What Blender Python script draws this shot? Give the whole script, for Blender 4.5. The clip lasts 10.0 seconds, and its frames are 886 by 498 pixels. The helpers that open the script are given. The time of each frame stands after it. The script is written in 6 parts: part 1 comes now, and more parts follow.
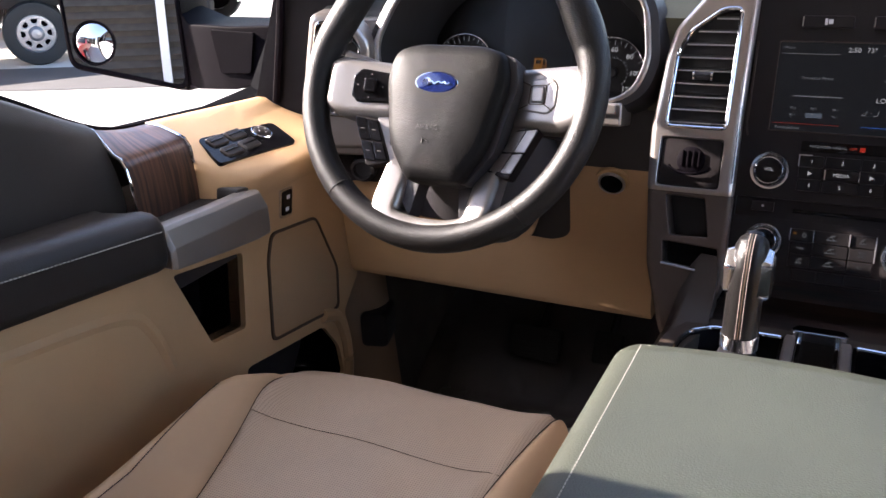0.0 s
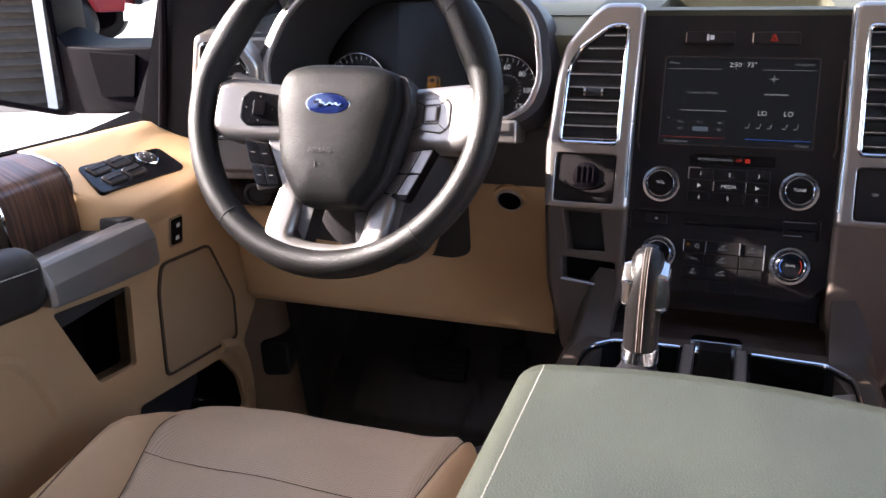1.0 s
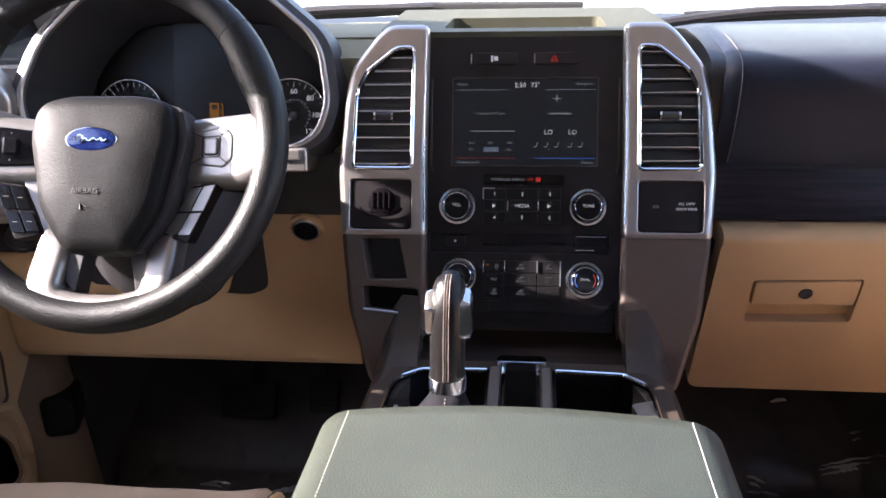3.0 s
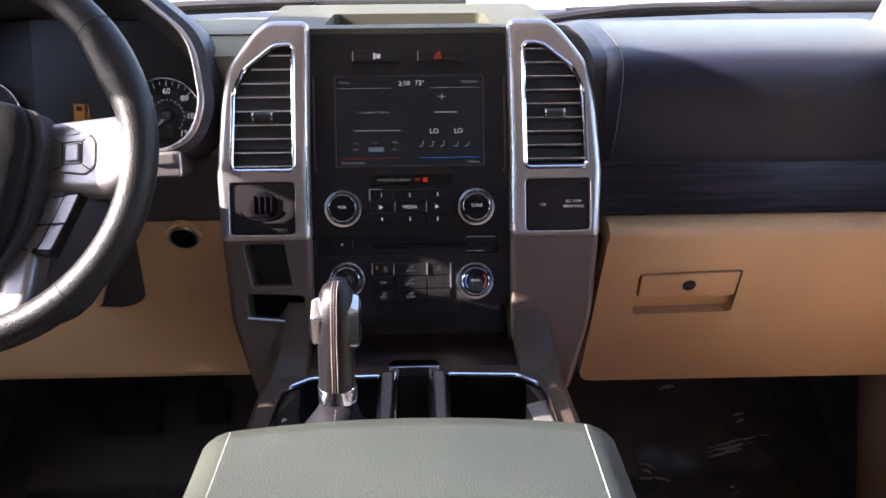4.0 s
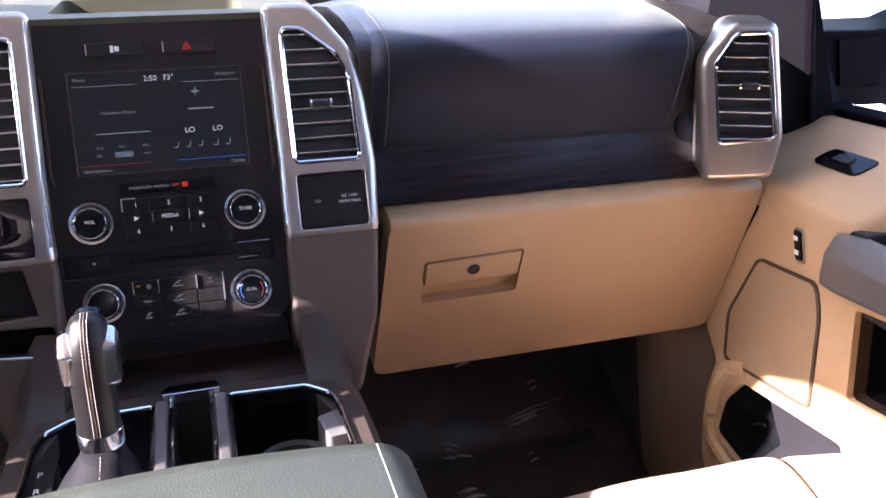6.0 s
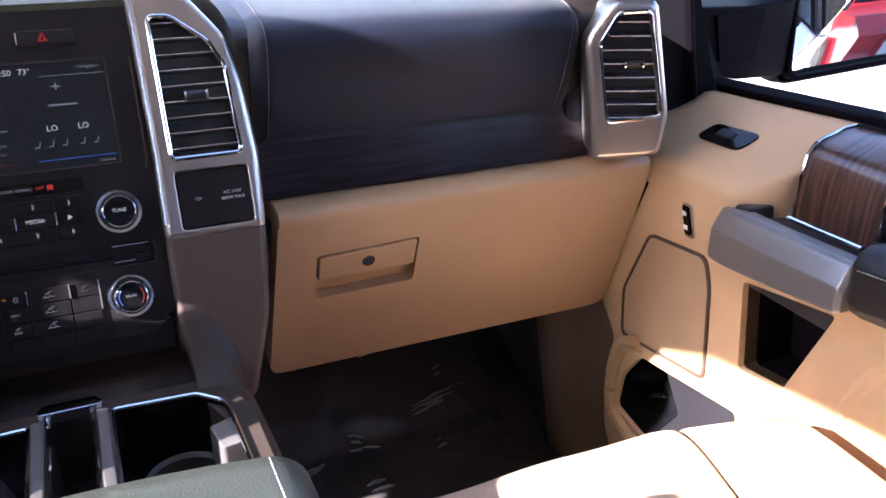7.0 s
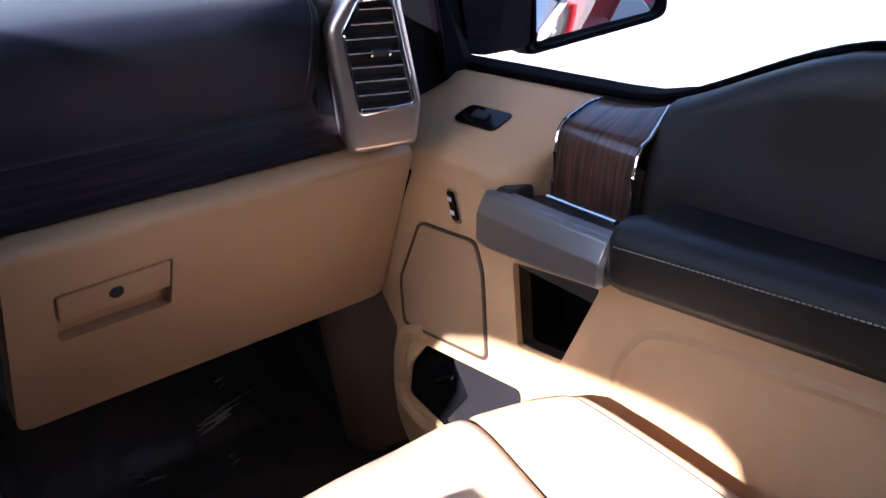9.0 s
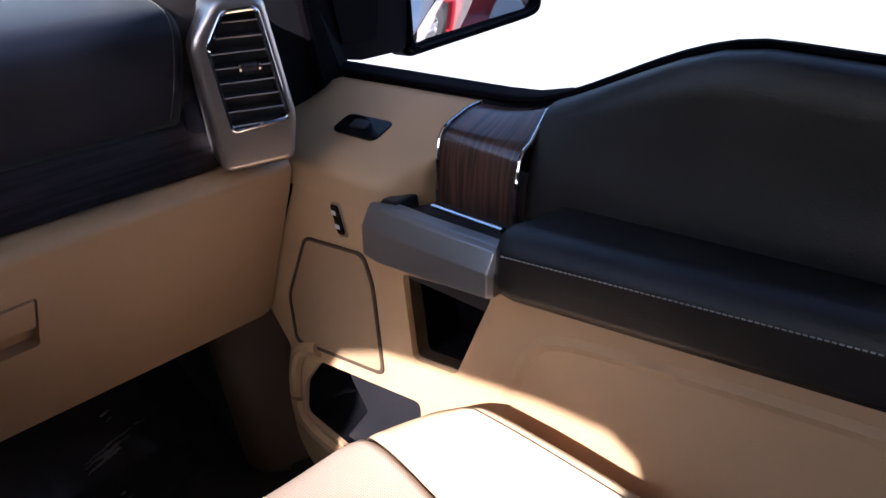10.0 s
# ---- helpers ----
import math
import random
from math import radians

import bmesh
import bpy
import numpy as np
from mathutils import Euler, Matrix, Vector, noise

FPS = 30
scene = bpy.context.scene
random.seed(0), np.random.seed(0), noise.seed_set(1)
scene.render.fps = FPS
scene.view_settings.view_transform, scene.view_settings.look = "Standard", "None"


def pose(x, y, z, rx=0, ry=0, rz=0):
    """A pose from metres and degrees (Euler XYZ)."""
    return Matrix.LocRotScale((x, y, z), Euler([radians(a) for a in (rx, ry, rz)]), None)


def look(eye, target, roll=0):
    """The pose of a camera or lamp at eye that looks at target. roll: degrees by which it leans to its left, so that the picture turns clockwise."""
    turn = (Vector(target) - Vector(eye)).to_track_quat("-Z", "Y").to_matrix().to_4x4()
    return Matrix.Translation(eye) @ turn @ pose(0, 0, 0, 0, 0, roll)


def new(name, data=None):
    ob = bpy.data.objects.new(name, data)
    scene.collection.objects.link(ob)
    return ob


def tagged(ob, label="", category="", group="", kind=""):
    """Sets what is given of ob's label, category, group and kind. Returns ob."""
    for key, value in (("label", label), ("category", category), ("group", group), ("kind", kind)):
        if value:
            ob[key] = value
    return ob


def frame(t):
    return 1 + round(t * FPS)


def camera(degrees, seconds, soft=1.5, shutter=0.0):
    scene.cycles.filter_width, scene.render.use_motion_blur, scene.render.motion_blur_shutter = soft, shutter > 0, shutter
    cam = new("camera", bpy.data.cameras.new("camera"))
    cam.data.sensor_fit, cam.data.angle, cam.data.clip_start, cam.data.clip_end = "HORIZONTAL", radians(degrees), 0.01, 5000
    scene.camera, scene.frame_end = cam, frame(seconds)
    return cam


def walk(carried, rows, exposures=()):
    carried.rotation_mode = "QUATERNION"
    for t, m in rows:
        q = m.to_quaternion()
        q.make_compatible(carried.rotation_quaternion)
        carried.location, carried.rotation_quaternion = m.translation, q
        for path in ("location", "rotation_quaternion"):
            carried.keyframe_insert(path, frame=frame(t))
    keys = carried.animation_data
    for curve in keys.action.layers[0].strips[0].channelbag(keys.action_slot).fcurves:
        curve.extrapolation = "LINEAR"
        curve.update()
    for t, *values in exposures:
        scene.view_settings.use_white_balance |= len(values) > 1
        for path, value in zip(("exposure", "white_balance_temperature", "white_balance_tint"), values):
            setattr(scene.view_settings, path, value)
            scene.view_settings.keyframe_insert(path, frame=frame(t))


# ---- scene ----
EXPOSURES = [(0.0, 2.8, 6700, 19), (2.5, 3.03, 6400, 18), (4.5, 3.03, 6400, 23), (5.5, 3.40, 6250, 25), (7.0, 3.18, 5950, 24), (8.5, 2.61, 5750, 23), (10.0, 1.74, 5680, 19)]
cam = camera(55.80, 10.0)
walk(cam, [
    (0, pose(0.0065, -1.1334, 0.9685, 68.00, 2.36, 26.18)),
    (0.5, pose(0.0051, -1.1208, 0.9676, 68.39, 2.36, 22.78)),
    (1, pose(0.0042, -1.1093, 0.9679, 68.83, 2.12, 19.30)),
    (1.5, pose(0.0040, -1.0977, 0.9690, 69.11, 1.96, 15.96)),
    (2, pose(0.0056, -1.0864, 0.9719, 69.52, 1.89, 12.79)),
    (2.5, pose(0.0057, -1.0739, 0.9711, 69.69, 1.61, 9.38)),
    (4, pose(0.0135, -1.0315, 0.9696, 69.04, 0.40, -1.64)),
    (4.5, pose(0.0179, -1.0188, 0.9705, 68.79, 0.09, -5.20)),
    (5, pose(0.0244, -1.0047, 0.9698, 68.44, -0.07, -8.84)),
    (5.5, pose(0.0314, -0.9881, 0.9746, 67.91, -0.07, -12.79)),
    (7, pose(0.0589, -0.9501, 0.9757, 65.97, -0.09, -23.86)),
    (7.5, pose(0.0701, -0.9387, 0.9779, 65.34, -0.07, -27.49)),
    (8, pose(0.0801, -0.9271, 0.9793, 64.75, -0.33, -31.27)),
    (8.5, pose(0.0980, -0.9167, 0.9837, 64.36, -0.32, -35.57)),
    (9, pose(0.1168, -0.9070, 0.9920, 63.86, 0.14, -39.84)),
    (9.5, pose(0.1366, -0.8998, 0.9988, 63.47, 0.47, -43.87)),
    (10, pose(0.1499, -0.8923, 1.0037, 63.29, 0.56, -47.76)),
], exposures=EXPOSURES)

from mathutils import geometry

# ---- light ----
SUN_WAY = Vector((1.0, 0.16, -0.54)).normalized()
world = bpy.data.worlds.new("sky")
scene.world = world
world.use_nodes = True
sky = world.node_tree.nodes.new("ShaderNodeTexSky")
sky.sky_type, sky.sun_disc = "NISHITA", False
sky.sun_elevation, sky.sun_rotation = radians(28.1), radians(261)
world.node_tree.links.new(sky.outputs[0], world.node_tree.nodes["Background"].inputs[0])
world.node_tree.nodes["Background"].inputs[1].default_value = 0.10
sun = new("sun", bpy.data.lights.new("sun", "SUN"))
sun.data.energy, sun.data.angle, sun.data.color = 5.0, radians(0.55), (1.0, 0.94, 0.86)
sun.matrix_world = look((-6, -0.5, 4), Vector((-6, -0.5, 4)) + SUN_WAY)


# ---- materials ----
def surf(name, col, rough=0.5, metal=0.0, grain=0.0, size=400.0, var=0.12, coat=0.0, kind="noise", patch=9.0, spec=0.5, sheen=0.0, flat="z"):
    """A worn surface: colour in two tones, gloss that varies, and a fine grain."""
    m = bpy.data.materials.new(name)
    m.use_nodes = True
    t, ln = m.node_tree, m.node_tree.links.new
    b = t.nodes["Principled BSDF"]
    b.inputs["Metallic"].default_value = metal
    b.inputs["Coat Weight"].default_value = coat
    b.inputs["Coat Roughness"].default_value = 0.08
    b.inputs["Specular IOR Level"].default_value = spec
    b.inputs["Sheen Tint"].default_value = (0.90, 1.0, 0.86, 1)
    b.inputs["Sheen Weight"].default_value, b.inputs["Sheen Roughness"].default_value = sheen, 0.4
    co = t.nodes.new("ShaderNodeTexCoord")
    n = t.nodes.new("ShaderNodeTexNoise")
    n.inputs["Scale"].default_value, n.inputs["Detail"].default_value = patch, 5.0
    ln(co.outputs["Object"], n.inputs["Vector"])
    r = t.nodes.new("ShaderNodeValToRGB")
    r.color_ramp.elements[0].position, r.color_ramp.elements[1].position = 0.3, 0.7
    r.color_ramp.elements[0].color = (*[c * (1 - var) for c in col], 1)
    r.color_ramp.elements[1].color = (*[min(1, c * (1 + var)) for c in col], 1)
    ln(n.outputs["Fac"], r.inputs["Fac"])
    ln(r.outputs["Color"], b.inputs["Base Color"])
    q = t.nodes.new("ShaderNodeMapRange")
    q.inputs["To Min"].default_value, q.inputs["To Max"].default_value = rough - min(0.06, rough * 0.3), rough + min(0.06, rough * 0.3)
    ln(n.outputs["Fac"], q.inputs["Value"])
    ln(q.outputs["Result"], b.inputs["Roughness"])
    if grain:
        if kind == "leather":
            g = t.nodes.new("ShaderNodeTexVoronoi")
            g.feature = "DISTANCE_TO_EDGE"
            out = g.outputs["Distance"]
        elif kind == "pebble":
            g = t.nodes.new("ShaderNodeTexVoronoi")
            g.feature = "SMOOTH_F1"
            out = g.outputs["Distance"]
        elif kind == "holes":
            g = t.nodes.new("ShaderNodeTexVoronoi")
            g.inputs["Randomness"].default_value = 0.0
            out = g.outputs["Distance"]
        else:
            g = t.nodes.new("ShaderNodeTexNoise")
            g.inputs["Detail"].default_value = 3.0
            out = g.outputs["Fac"]
        g.inputs["Scale"].default_value = size
        way = co.outputs["Object"]
        if kind == "holes":
            flatten = t.nodes.new("ShaderNodeMapping")
            flatten.inputs["Scale"].default_value = [0.0 if a == flat else 1.0 for a in "xyz"]
            ln(way, flatten.inputs["Vector"])
            way = flatten.outputs["Vector"]
        ln(way, g.inputs["Vector"])
        if kind == "holes":
            s = t.nodes.new("ShaderNodeMapRange")
            s.inputs["From Min"].default_value, s.inputs["From Max"].default_value = 0.18, 0.30
            ln(out, s.inputs["Value"])
            x = t.nodes.new("ShaderNodeMix")
            x.data_type = "RGBA"
            x.inputs["A"].default_value = (*[c * 0.62 for c in col], 1)
            ln(s.outputs["Result"], x.inputs["Factor"])
            ln(r.outputs["Color"], x.inputs["B"])
            ln(x.outputs["Result"], b.inputs["Base Color"])
            out = s.outputs["Result"]
        u = t.nodes.new("ShaderNodeBump")
        u.inputs["Strength"].default_value, u.inputs["Distance"].default_value = grain, 0.0015
        u.invert = kind == "pebble"
        ln(out, u.inputs["Height"])
        ln(u.outputs["Normal"], b.inputs["Normal"])
    return m


def wooden(name, dark, light, axis, coat):
    """Streaked veneer whose grain runs along the given axis."""
    m = surf(name, dark, 0.3, coat=coat, spec=0.3 if coat < 0.2 else 0.5)
    t, ln = m.node_tree, m.node_tree.links.new
    co, mp, n = (t.nodes.new("ShaderNode" + k) for k in ("TexCoord", "Mapping", "TexNoise"))
    mp.inputs["Scale"].default_value = [8.0 if a in axis else 160.0 for a in "xyz"]
    n.inputs["Scale"].default_value, n.inputs["Detail"].default_value, n.inputs["Distortion"].default_value = 1.0, 6.0, 0.6
    ln(co.outputs["Object"], mp.inputs["Vector"])
    ln(mp.outputs["Vector"], n.inputs["Vector"])
    r = t.nodes.new("ShaderNodeValToRGB")
    r.color_ramp.elements[0].position, r.color_ramp.elements[1].position = 0.38, 0.68
    r.color_ramp.elements[0].color, r.color_ramp.elements[1].color = (*dark, 1), (*light, 1)
    ln(n.outputs["Fac"], r.inputs["Fac"])
    ln(r.outputs["Color"], t.nodes["Principled BSDF"].inputs["Base Color"])
    return m


def glowing(name, col, strength):
    m = surf(name, (0.008, 0.008, 0.009), 0.3, spec=0.15)
    b = m.node_tree.nodes["Principled BSDF"]
    b.inputs["Emission Color"].default_value = (*col, 1)
    b.inputs["Emission Strength"].default_value = strength
    return m


def clear(name, tint=(1, 1, 1), rough=0.0):
    m = bpy.data.materials.new(name)
    m.use_nodes = True
    b = m.node_tree.nodes["Principled BSDF"]
    b.inputs["Base Color"].default_value = (*tint, 1)
    b.inputs["Transmission Weight"].default_value, b.inputs["Roughness"].default_value, b.inputs["IOR"].default_value = 1.0, rough, 1.02
    return m


BEIGE = surf("beige_plastic", (0.47, 0.302, 0.160), 0.5, grain=0.25, size=900, var=0.05)
BEIGE_MESH = surf("beige_speaker_mesh", (0.38, 0.245, 0.135), 0.6, grain=0.5, size=330, kind="holes", var=0.05, flat="x")
# Beige plastic again, darkened for the footwell shade on the kick panels.
SHADED_BEIGE = surf("shaded_beige_plastic", (0.30, 0.205, 0.135), 0.6, grain=0.25, size=700, var=0.08)
TAN = surf("tan_leather", (0.52, 0.355, 0.215), 0.48, grain=0.35, size=420, kind="leather", var=0.07)
TAN_HOLED = surf("tan_perforated_leather", (0.49, 0.372, 0.272), 0.55, grain=0.06, size=300, kind="holes", var=0.06)
SEAM = surf("dark_seam", (0.06, 0.035, 0.02), 0.6)
THREAD = surf("dull_grey_thread", (0.12, 0.11, 0.10), 0.8)
WHITE_THREAD = surf("pale_pink_thread", (0.36, 0.29, 0.27), 0.8)
STITCH = surf("pale_stitching", (0.30, 0.29, 0.27), 0.8)
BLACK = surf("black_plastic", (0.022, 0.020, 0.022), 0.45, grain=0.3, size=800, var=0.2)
SATIN_BLACK = surf("satin_black_panel", (0.0155, 0.0132, 0.0138), 0.36, var=0.2, spec=0.16)
PIANO = surf("gloss_black", (0.005, 0.005, 0.006), 0.12, spec=0.28)
LEATHER = surf("black_leather", (0.014, 0.0115, 0.011), 0.42, spec=0.29, grain=0.25, size=380, kind="leather", var=0.15)
PAD = surf("soft_black_dash_skin", (0.0082, 0.0098, 0.0200), 0.46, spec=0.2, sheen=0.13, grain=0.2, size=900, kind="leather", var=0.12)
LID = surf("dark_grey_green_leather", (0.031, 0.0355, 0.0262), 0.45, grain=0.25, size=330, kind="leather", var=0.1)
CENTRE_TOP = surf("grey_centre_cover", (0.055, 0.054, 0.036), 0.60, spec=0.2, grain=0.25, size=600, kind="leather", var=0.1)
# Same skin as above, paled to stand in for sun on it.
SUNLIT_TOP = surf("sun_paled_dash_top", (0.160, 0.155, 0.105), 0.62, spec=0.2, grain=0.25, size=600, kind="leather", var=0.1)
BIN_GREY = surf("mid_grey_bin_plastic", (0.014, 0.013, 0.015), 0.34, var=0.06)
HANDLE = surf("pale_satin_handle_paint", (0.27, 0.258, 0.25), 0.33, metal=0.7, var=0.03)
SILVER = surf("satin_silver_paint", (0.48, 0.44, 0.415), 0.30, metal=0.9, var=0.03, patch=3.0)
# Silver paint again, darkened and warmed for the shade low on the stack.
SHADED_SILVER = surf("shaded_silver_paint", (0.086, 0.065, 0.054), 0.48, metal=0.25, spec=0.3, var=0.05)
TAUPE = surf("warm_grey_paint", (0.036, 0.026, 0.020), 0.50, spec=0.3, var=0.08)
POLISHED = surf("polished_metal", (0.80, 0.80, 0.82), 0.17, metal=1.0, var=0.03)
CHROME = surf("chrome", (0.78, 0.79, 0.82), 0.08, metal=1.0, var=0.03)
CARPET = surf("black_carpet", (0.105, 0.095, 0.090), 0.95, grain=0.9, size=500, var=0.3)
SLATS = surf("weathered_dark_slats", (0.060, 0.050, 0.042), 0.8, var=0.25)
FILM = surf("clear_plastic_film_over_black", (0.085, 0.076, 0.074), 0.32, spec=0.4)
# Pale metal colour stands in for sky glints along the film's creases.
CREASE_GLINT = surf("pale_crease_glint", (0.90, 0.90, 0.96), 0.18, metal=0.6, spec=0.9, coat=0.6)
WOOD = wooden("dark_walnut_veneer", (0.020, 0.009, 0.006), (0.115, 0.054, 0.033), "xz", 0.5)
WOOD_LONG = wooden("near_black_veneer", (0.006, 0.0045, 0.0068), (0.030, 0.021, 0.029), "x", 0.08)
WOOD_DARK = wooden("dark_brown_veneer", (0.006, 0.004, 0.0035), (0.024, 0.013, 0.010), "x", 0.1)
HEADLINER = surf("grey_headliner_cloth", (0.60, 0.55, 0.48), 0.95, grain=0.4, size=700)
REAR_TRIM = surf("dark_grey_rear_trim", (0.10, 0.085, 0.07), 0.9, grain=0.4, size=700)
KEY_BLACK = surf("semi_gloss_black_keys", (0.0085, 0.0075, 0.008), 0.33, spec=0.24, var=0.1)
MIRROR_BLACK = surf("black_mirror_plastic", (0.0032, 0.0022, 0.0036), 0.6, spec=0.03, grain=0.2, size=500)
LEVER = surf("smooth_black_lever_leather", (0.0062, 0.0055, 0.0054), 0.36, spec=0.36, grain=0.2, size=1100, kind="leather", var=0.1)
SATIN_BRIGHT = surf("bright_satin_metal", (0.55, 0.54, 0.55), 0.27, metal=0.9, var=0.03)
PILLAR = surf("charcoal_pillar_trim", (0.0065, 0.006, 0.008), 0.75, spec=0.12, grain=0.3, size=500)
RUBBER = surf("black_rubber", (0.015, 0.015, 0.015), 0.7)
MIRROR = surf("mirror_silvering", (0.82, 0.82, 0.82), 0.0, metal=1.0, var=0.0)
GLASS = clear("window_glass")
PRIVACY = clear("dark_privacy_glass", (0.10, 0.10, 0.11))
RED = surf("red_car_paint", (0.24, 0.008, 0.010), 0.3, coat=0.8, var=0.05)
WHITE_PAINT = surf("white_car_paint", (0.75, 0.75, 0.75), 0.3, coat=0.6, var=0.03)
CONCRETE = surf("pale_concrete", (0.42, 0.40, 0.37), 0.85, grain=0.4, size=60, var=0.1, patch=1.5)
ASPHALT = surf("dark_asphalt", (0.036, 0.034, 0.034), 0.9, grain=0.6, size=90, var=0.25, patch=2.0)
ALLOY = surf("silver_wheel_paint", (0.36, 0.36, 0.37), 0.32, metal=0.7, var=0.05)
SCREEN = glowing("dim_touch_screen", (0.05, 0.06, 0.075), 0.015)
INK = glowing("white_lit_marks", (0.8, 0.85, 0.9), 0.06)
INK_DIM = glowing("grey_lit_marks", (0.5, 0.55, 0.6), 0.03)
PRINT = surf("white_print", (0.65, 0.65, 0.65), 0.6, var=0.02)
HILITE = glowing("lit_preset", (0.25, 0.32, 0.42), 0.035)
AMBER = glowing("amber_lamp", (1.0, 0.42, 0.05), 0.018)
REDLIT = glowing("red_lamp", (1.0, 0.06, 0.03), 0.04)
BLUELIT = glowing("blue_lamp", (0.05, 0.25, 1.0), 0.08)
BLUE = surf("blue_enamel", (0.0045, 0.010, 0.062), 0.15, coat=0.8, var=0.05)


# ---- shaping tools ----
def thing(name, at, label, category, group="", kind=""):
    ob = new(name)
    ob.location = at
    ob.empty_display_size = 0.05
    return tagged(ob, label, category, group, kind)


def origin(ob):
    p = Vector((0, 0, 0))
    while ob:
        p, ob = p + ob.location, ob.parent
    return p


def part(name, bm, material, parent=None, label="", sharp=35, fix=True):
    """Links a bmesh, given in world places, as one mesh object under a thing or a part."""
    if fix:
        bmesh.ops.recalc_face_normals(bm, faces=bm.faces[:])
    me = bpy.data.meshes.new(name)
    if parent:
        bm.transform(Matrix.Translation(-origin(parent)))
    bm.to_mesh(me)
    bm.free()
    me.materials.append(material)
    me.polygons.foreach_set("use_smooth", [True] * len(me.polygons))
    me.set_sharp_from_angle(angle=radians(sharp))
    ob = new(name, me)
    ob.parent = parent
    even = ob.modifiers.new("even", "WEIGHTED_NORMAL")
    even.keep_sharp = True
    return tagged(ob, label)


def axes(o, u, v):
    """A drawing plane at o with its right along u and its up along v."""
    u, v = Vector(u).normalized(), Vector(v).normalized()
    n = u.cross(v).normalized()
    v = n.cross(u)
    return Matrix(((u.x, v.x, n.x, o[0]), (u.y, v.y, n.y, o[1]), (u.z, v.z, n.z, o[2]), (0, 0, 0, 1)))


def rounded(pts, r, seg=4):
    """A polygon with its corners rounded to r (one number, or one a corner)."""
    out, n = [], len(pts)
    rs = r if isinstance(r, (list, tuple)) else [r] * n
    for i in range(n):
        p, a, b = Vector(pts[i]), Vector(pts[i - 1]), Vector(pts[(i + 1) % n])
        k = min(rs[i], 0.45 * (a - p).length, 0.45 * (b - p).length)
        s, e = p + (a - p).normalized() * k, p + (b - p).normalized() * k
        for j in range(seg + 1):
            t = j / seg
            q = s * (1 - t) ** 2 + p * 2 * t * (1 - t) + e * t * t
            out.append((q.x, q.y))
    return out


def box2(x0, y0, x1, y1):
    return [(x0, y0), (x1, y0), (x1, y1), (x0, y1)]


def disc(r, n=40, x=0.0, y=0.0, ry=None):
    return [(x + r * math.cos(2 * math.pi * i / n), y + (ry or r) * math.sin(2 * math.pi * i / n)) for i in range(n)]


def inside(p, ring):
    """Whether a point lies within a polygon."""
    odd = False
    for (ax, ay), (bx, by) in zip(ring, ring[1:] + ring[:1]):
        if (ay > p.y) != (by > p.y) and p.x < ax + (bx - ax) * (p.y - ay) / (by - ay):
            odd = not odd
    return odd


def plate(outer, m, front=0.0, back=-0.01, holes=(), bevel=0.0015, seg=2, into=None):
    """A slab with the given outline and holes in the plane m, its front edges rounded over."""
    bm = bmesh.new()
    if holes:
        pts, edges = [], []
        for ring in (outer, *holes):
            k, n = len(pts), len(ring)
            pts += [Vector(p) for p in ring]
            edges += [(k + i, k + (i + 1) % n) for i in range(n)]
        co, _, tris, *_ = geometry.delaunay_2d_cdt(pts, edges, [], 0, 1e-7)
        vs = [bm.verts.new((p.x, p.y, back)) for p in co]
        for tri in tris:
            c = sum((co[i] for i in tri), Vector((0, 0))) / 3
            if inside(c, outer) and not any(inside(c, h) for h in holes):
                bm.faces.new([vs[i] for i in tri])
        bmesh.ops.delete(bm, geom=[v for v in bm.verts if not v.link_faces], context="VERTS")
    else:
        bm.faces.new([bm.verts.new((x, y, back)) for x, y in outer])
    made = bmesh.ops.extrude_face_region(bm, geom=bm.faces[:], use_keep_orig=True)
    for v in made["geom"]:
        if isinstance(v, bmesh.types.BMVert):
            v.co.z = front
    bmesh.ops.recalc_face_normals(bm, faces=bm.faces[:])
    if bevel:
        sel = [e for e in bm.edges if len(e.link_faces) == 2 and e.calc_face_angle(0) > 0.7 and all(abs(v.co.z - front) < 1e-6 for v in e.verts)]
        bmesh.ops.bevel(bm, geom=sel, offset=bevel, segments=seg, profile=0.5, affect="EDGES", clamp_overlap=True)
    bm.transform(m)
    if into is not None:
        join(into, bm)
        return into
    return bm


def soften(bm, width, seg=2, angle=25):
    """Rounds over every edge that is sharper than the angle."""
    bmesh.ops.remove_doubles(bm, verts=bm.verts[:], dist=1e-6)
    bmesh.ops.recalc_face_normals(bm, faces=bm.faces[:])
    sel = [e for e in bm.edges if len(e.link_faces) == 2 and e.calc_face_angle(0) > radians(angle)]
    bmesh.ops.bevel(bm, geom=sel, offset=width, segments=seg, profile=0.5, affect="EDGES", clamp_overlap=True)
    return bm


def inset(ring, d):
    """A ring moved inwards by d (outwards where d is below nought)."""
    pts = [Vector(p) for p in ring]
    n = len(pts)
    turn = 1 if sum(a.x * b.y - b.x * a.y for a, b in zip(pts, pts[1:] + pts[:1])) > 0 else -1
    out = []
    for i in range(n):
        e0, e1 = (pts[i] - pts[i - 1]).normalized(), (pts[(i + 1) % n] - pts[i]).normalized()
        n0, n1 = Vector((-e0.y, e0.x)) * turn, Vector((-e1.y, e1.x)) * turn
        out.append(tuple(pts[i] + (n0 + n1) * d / max(0.4, 1 + n0.dot(n1))))
    return out


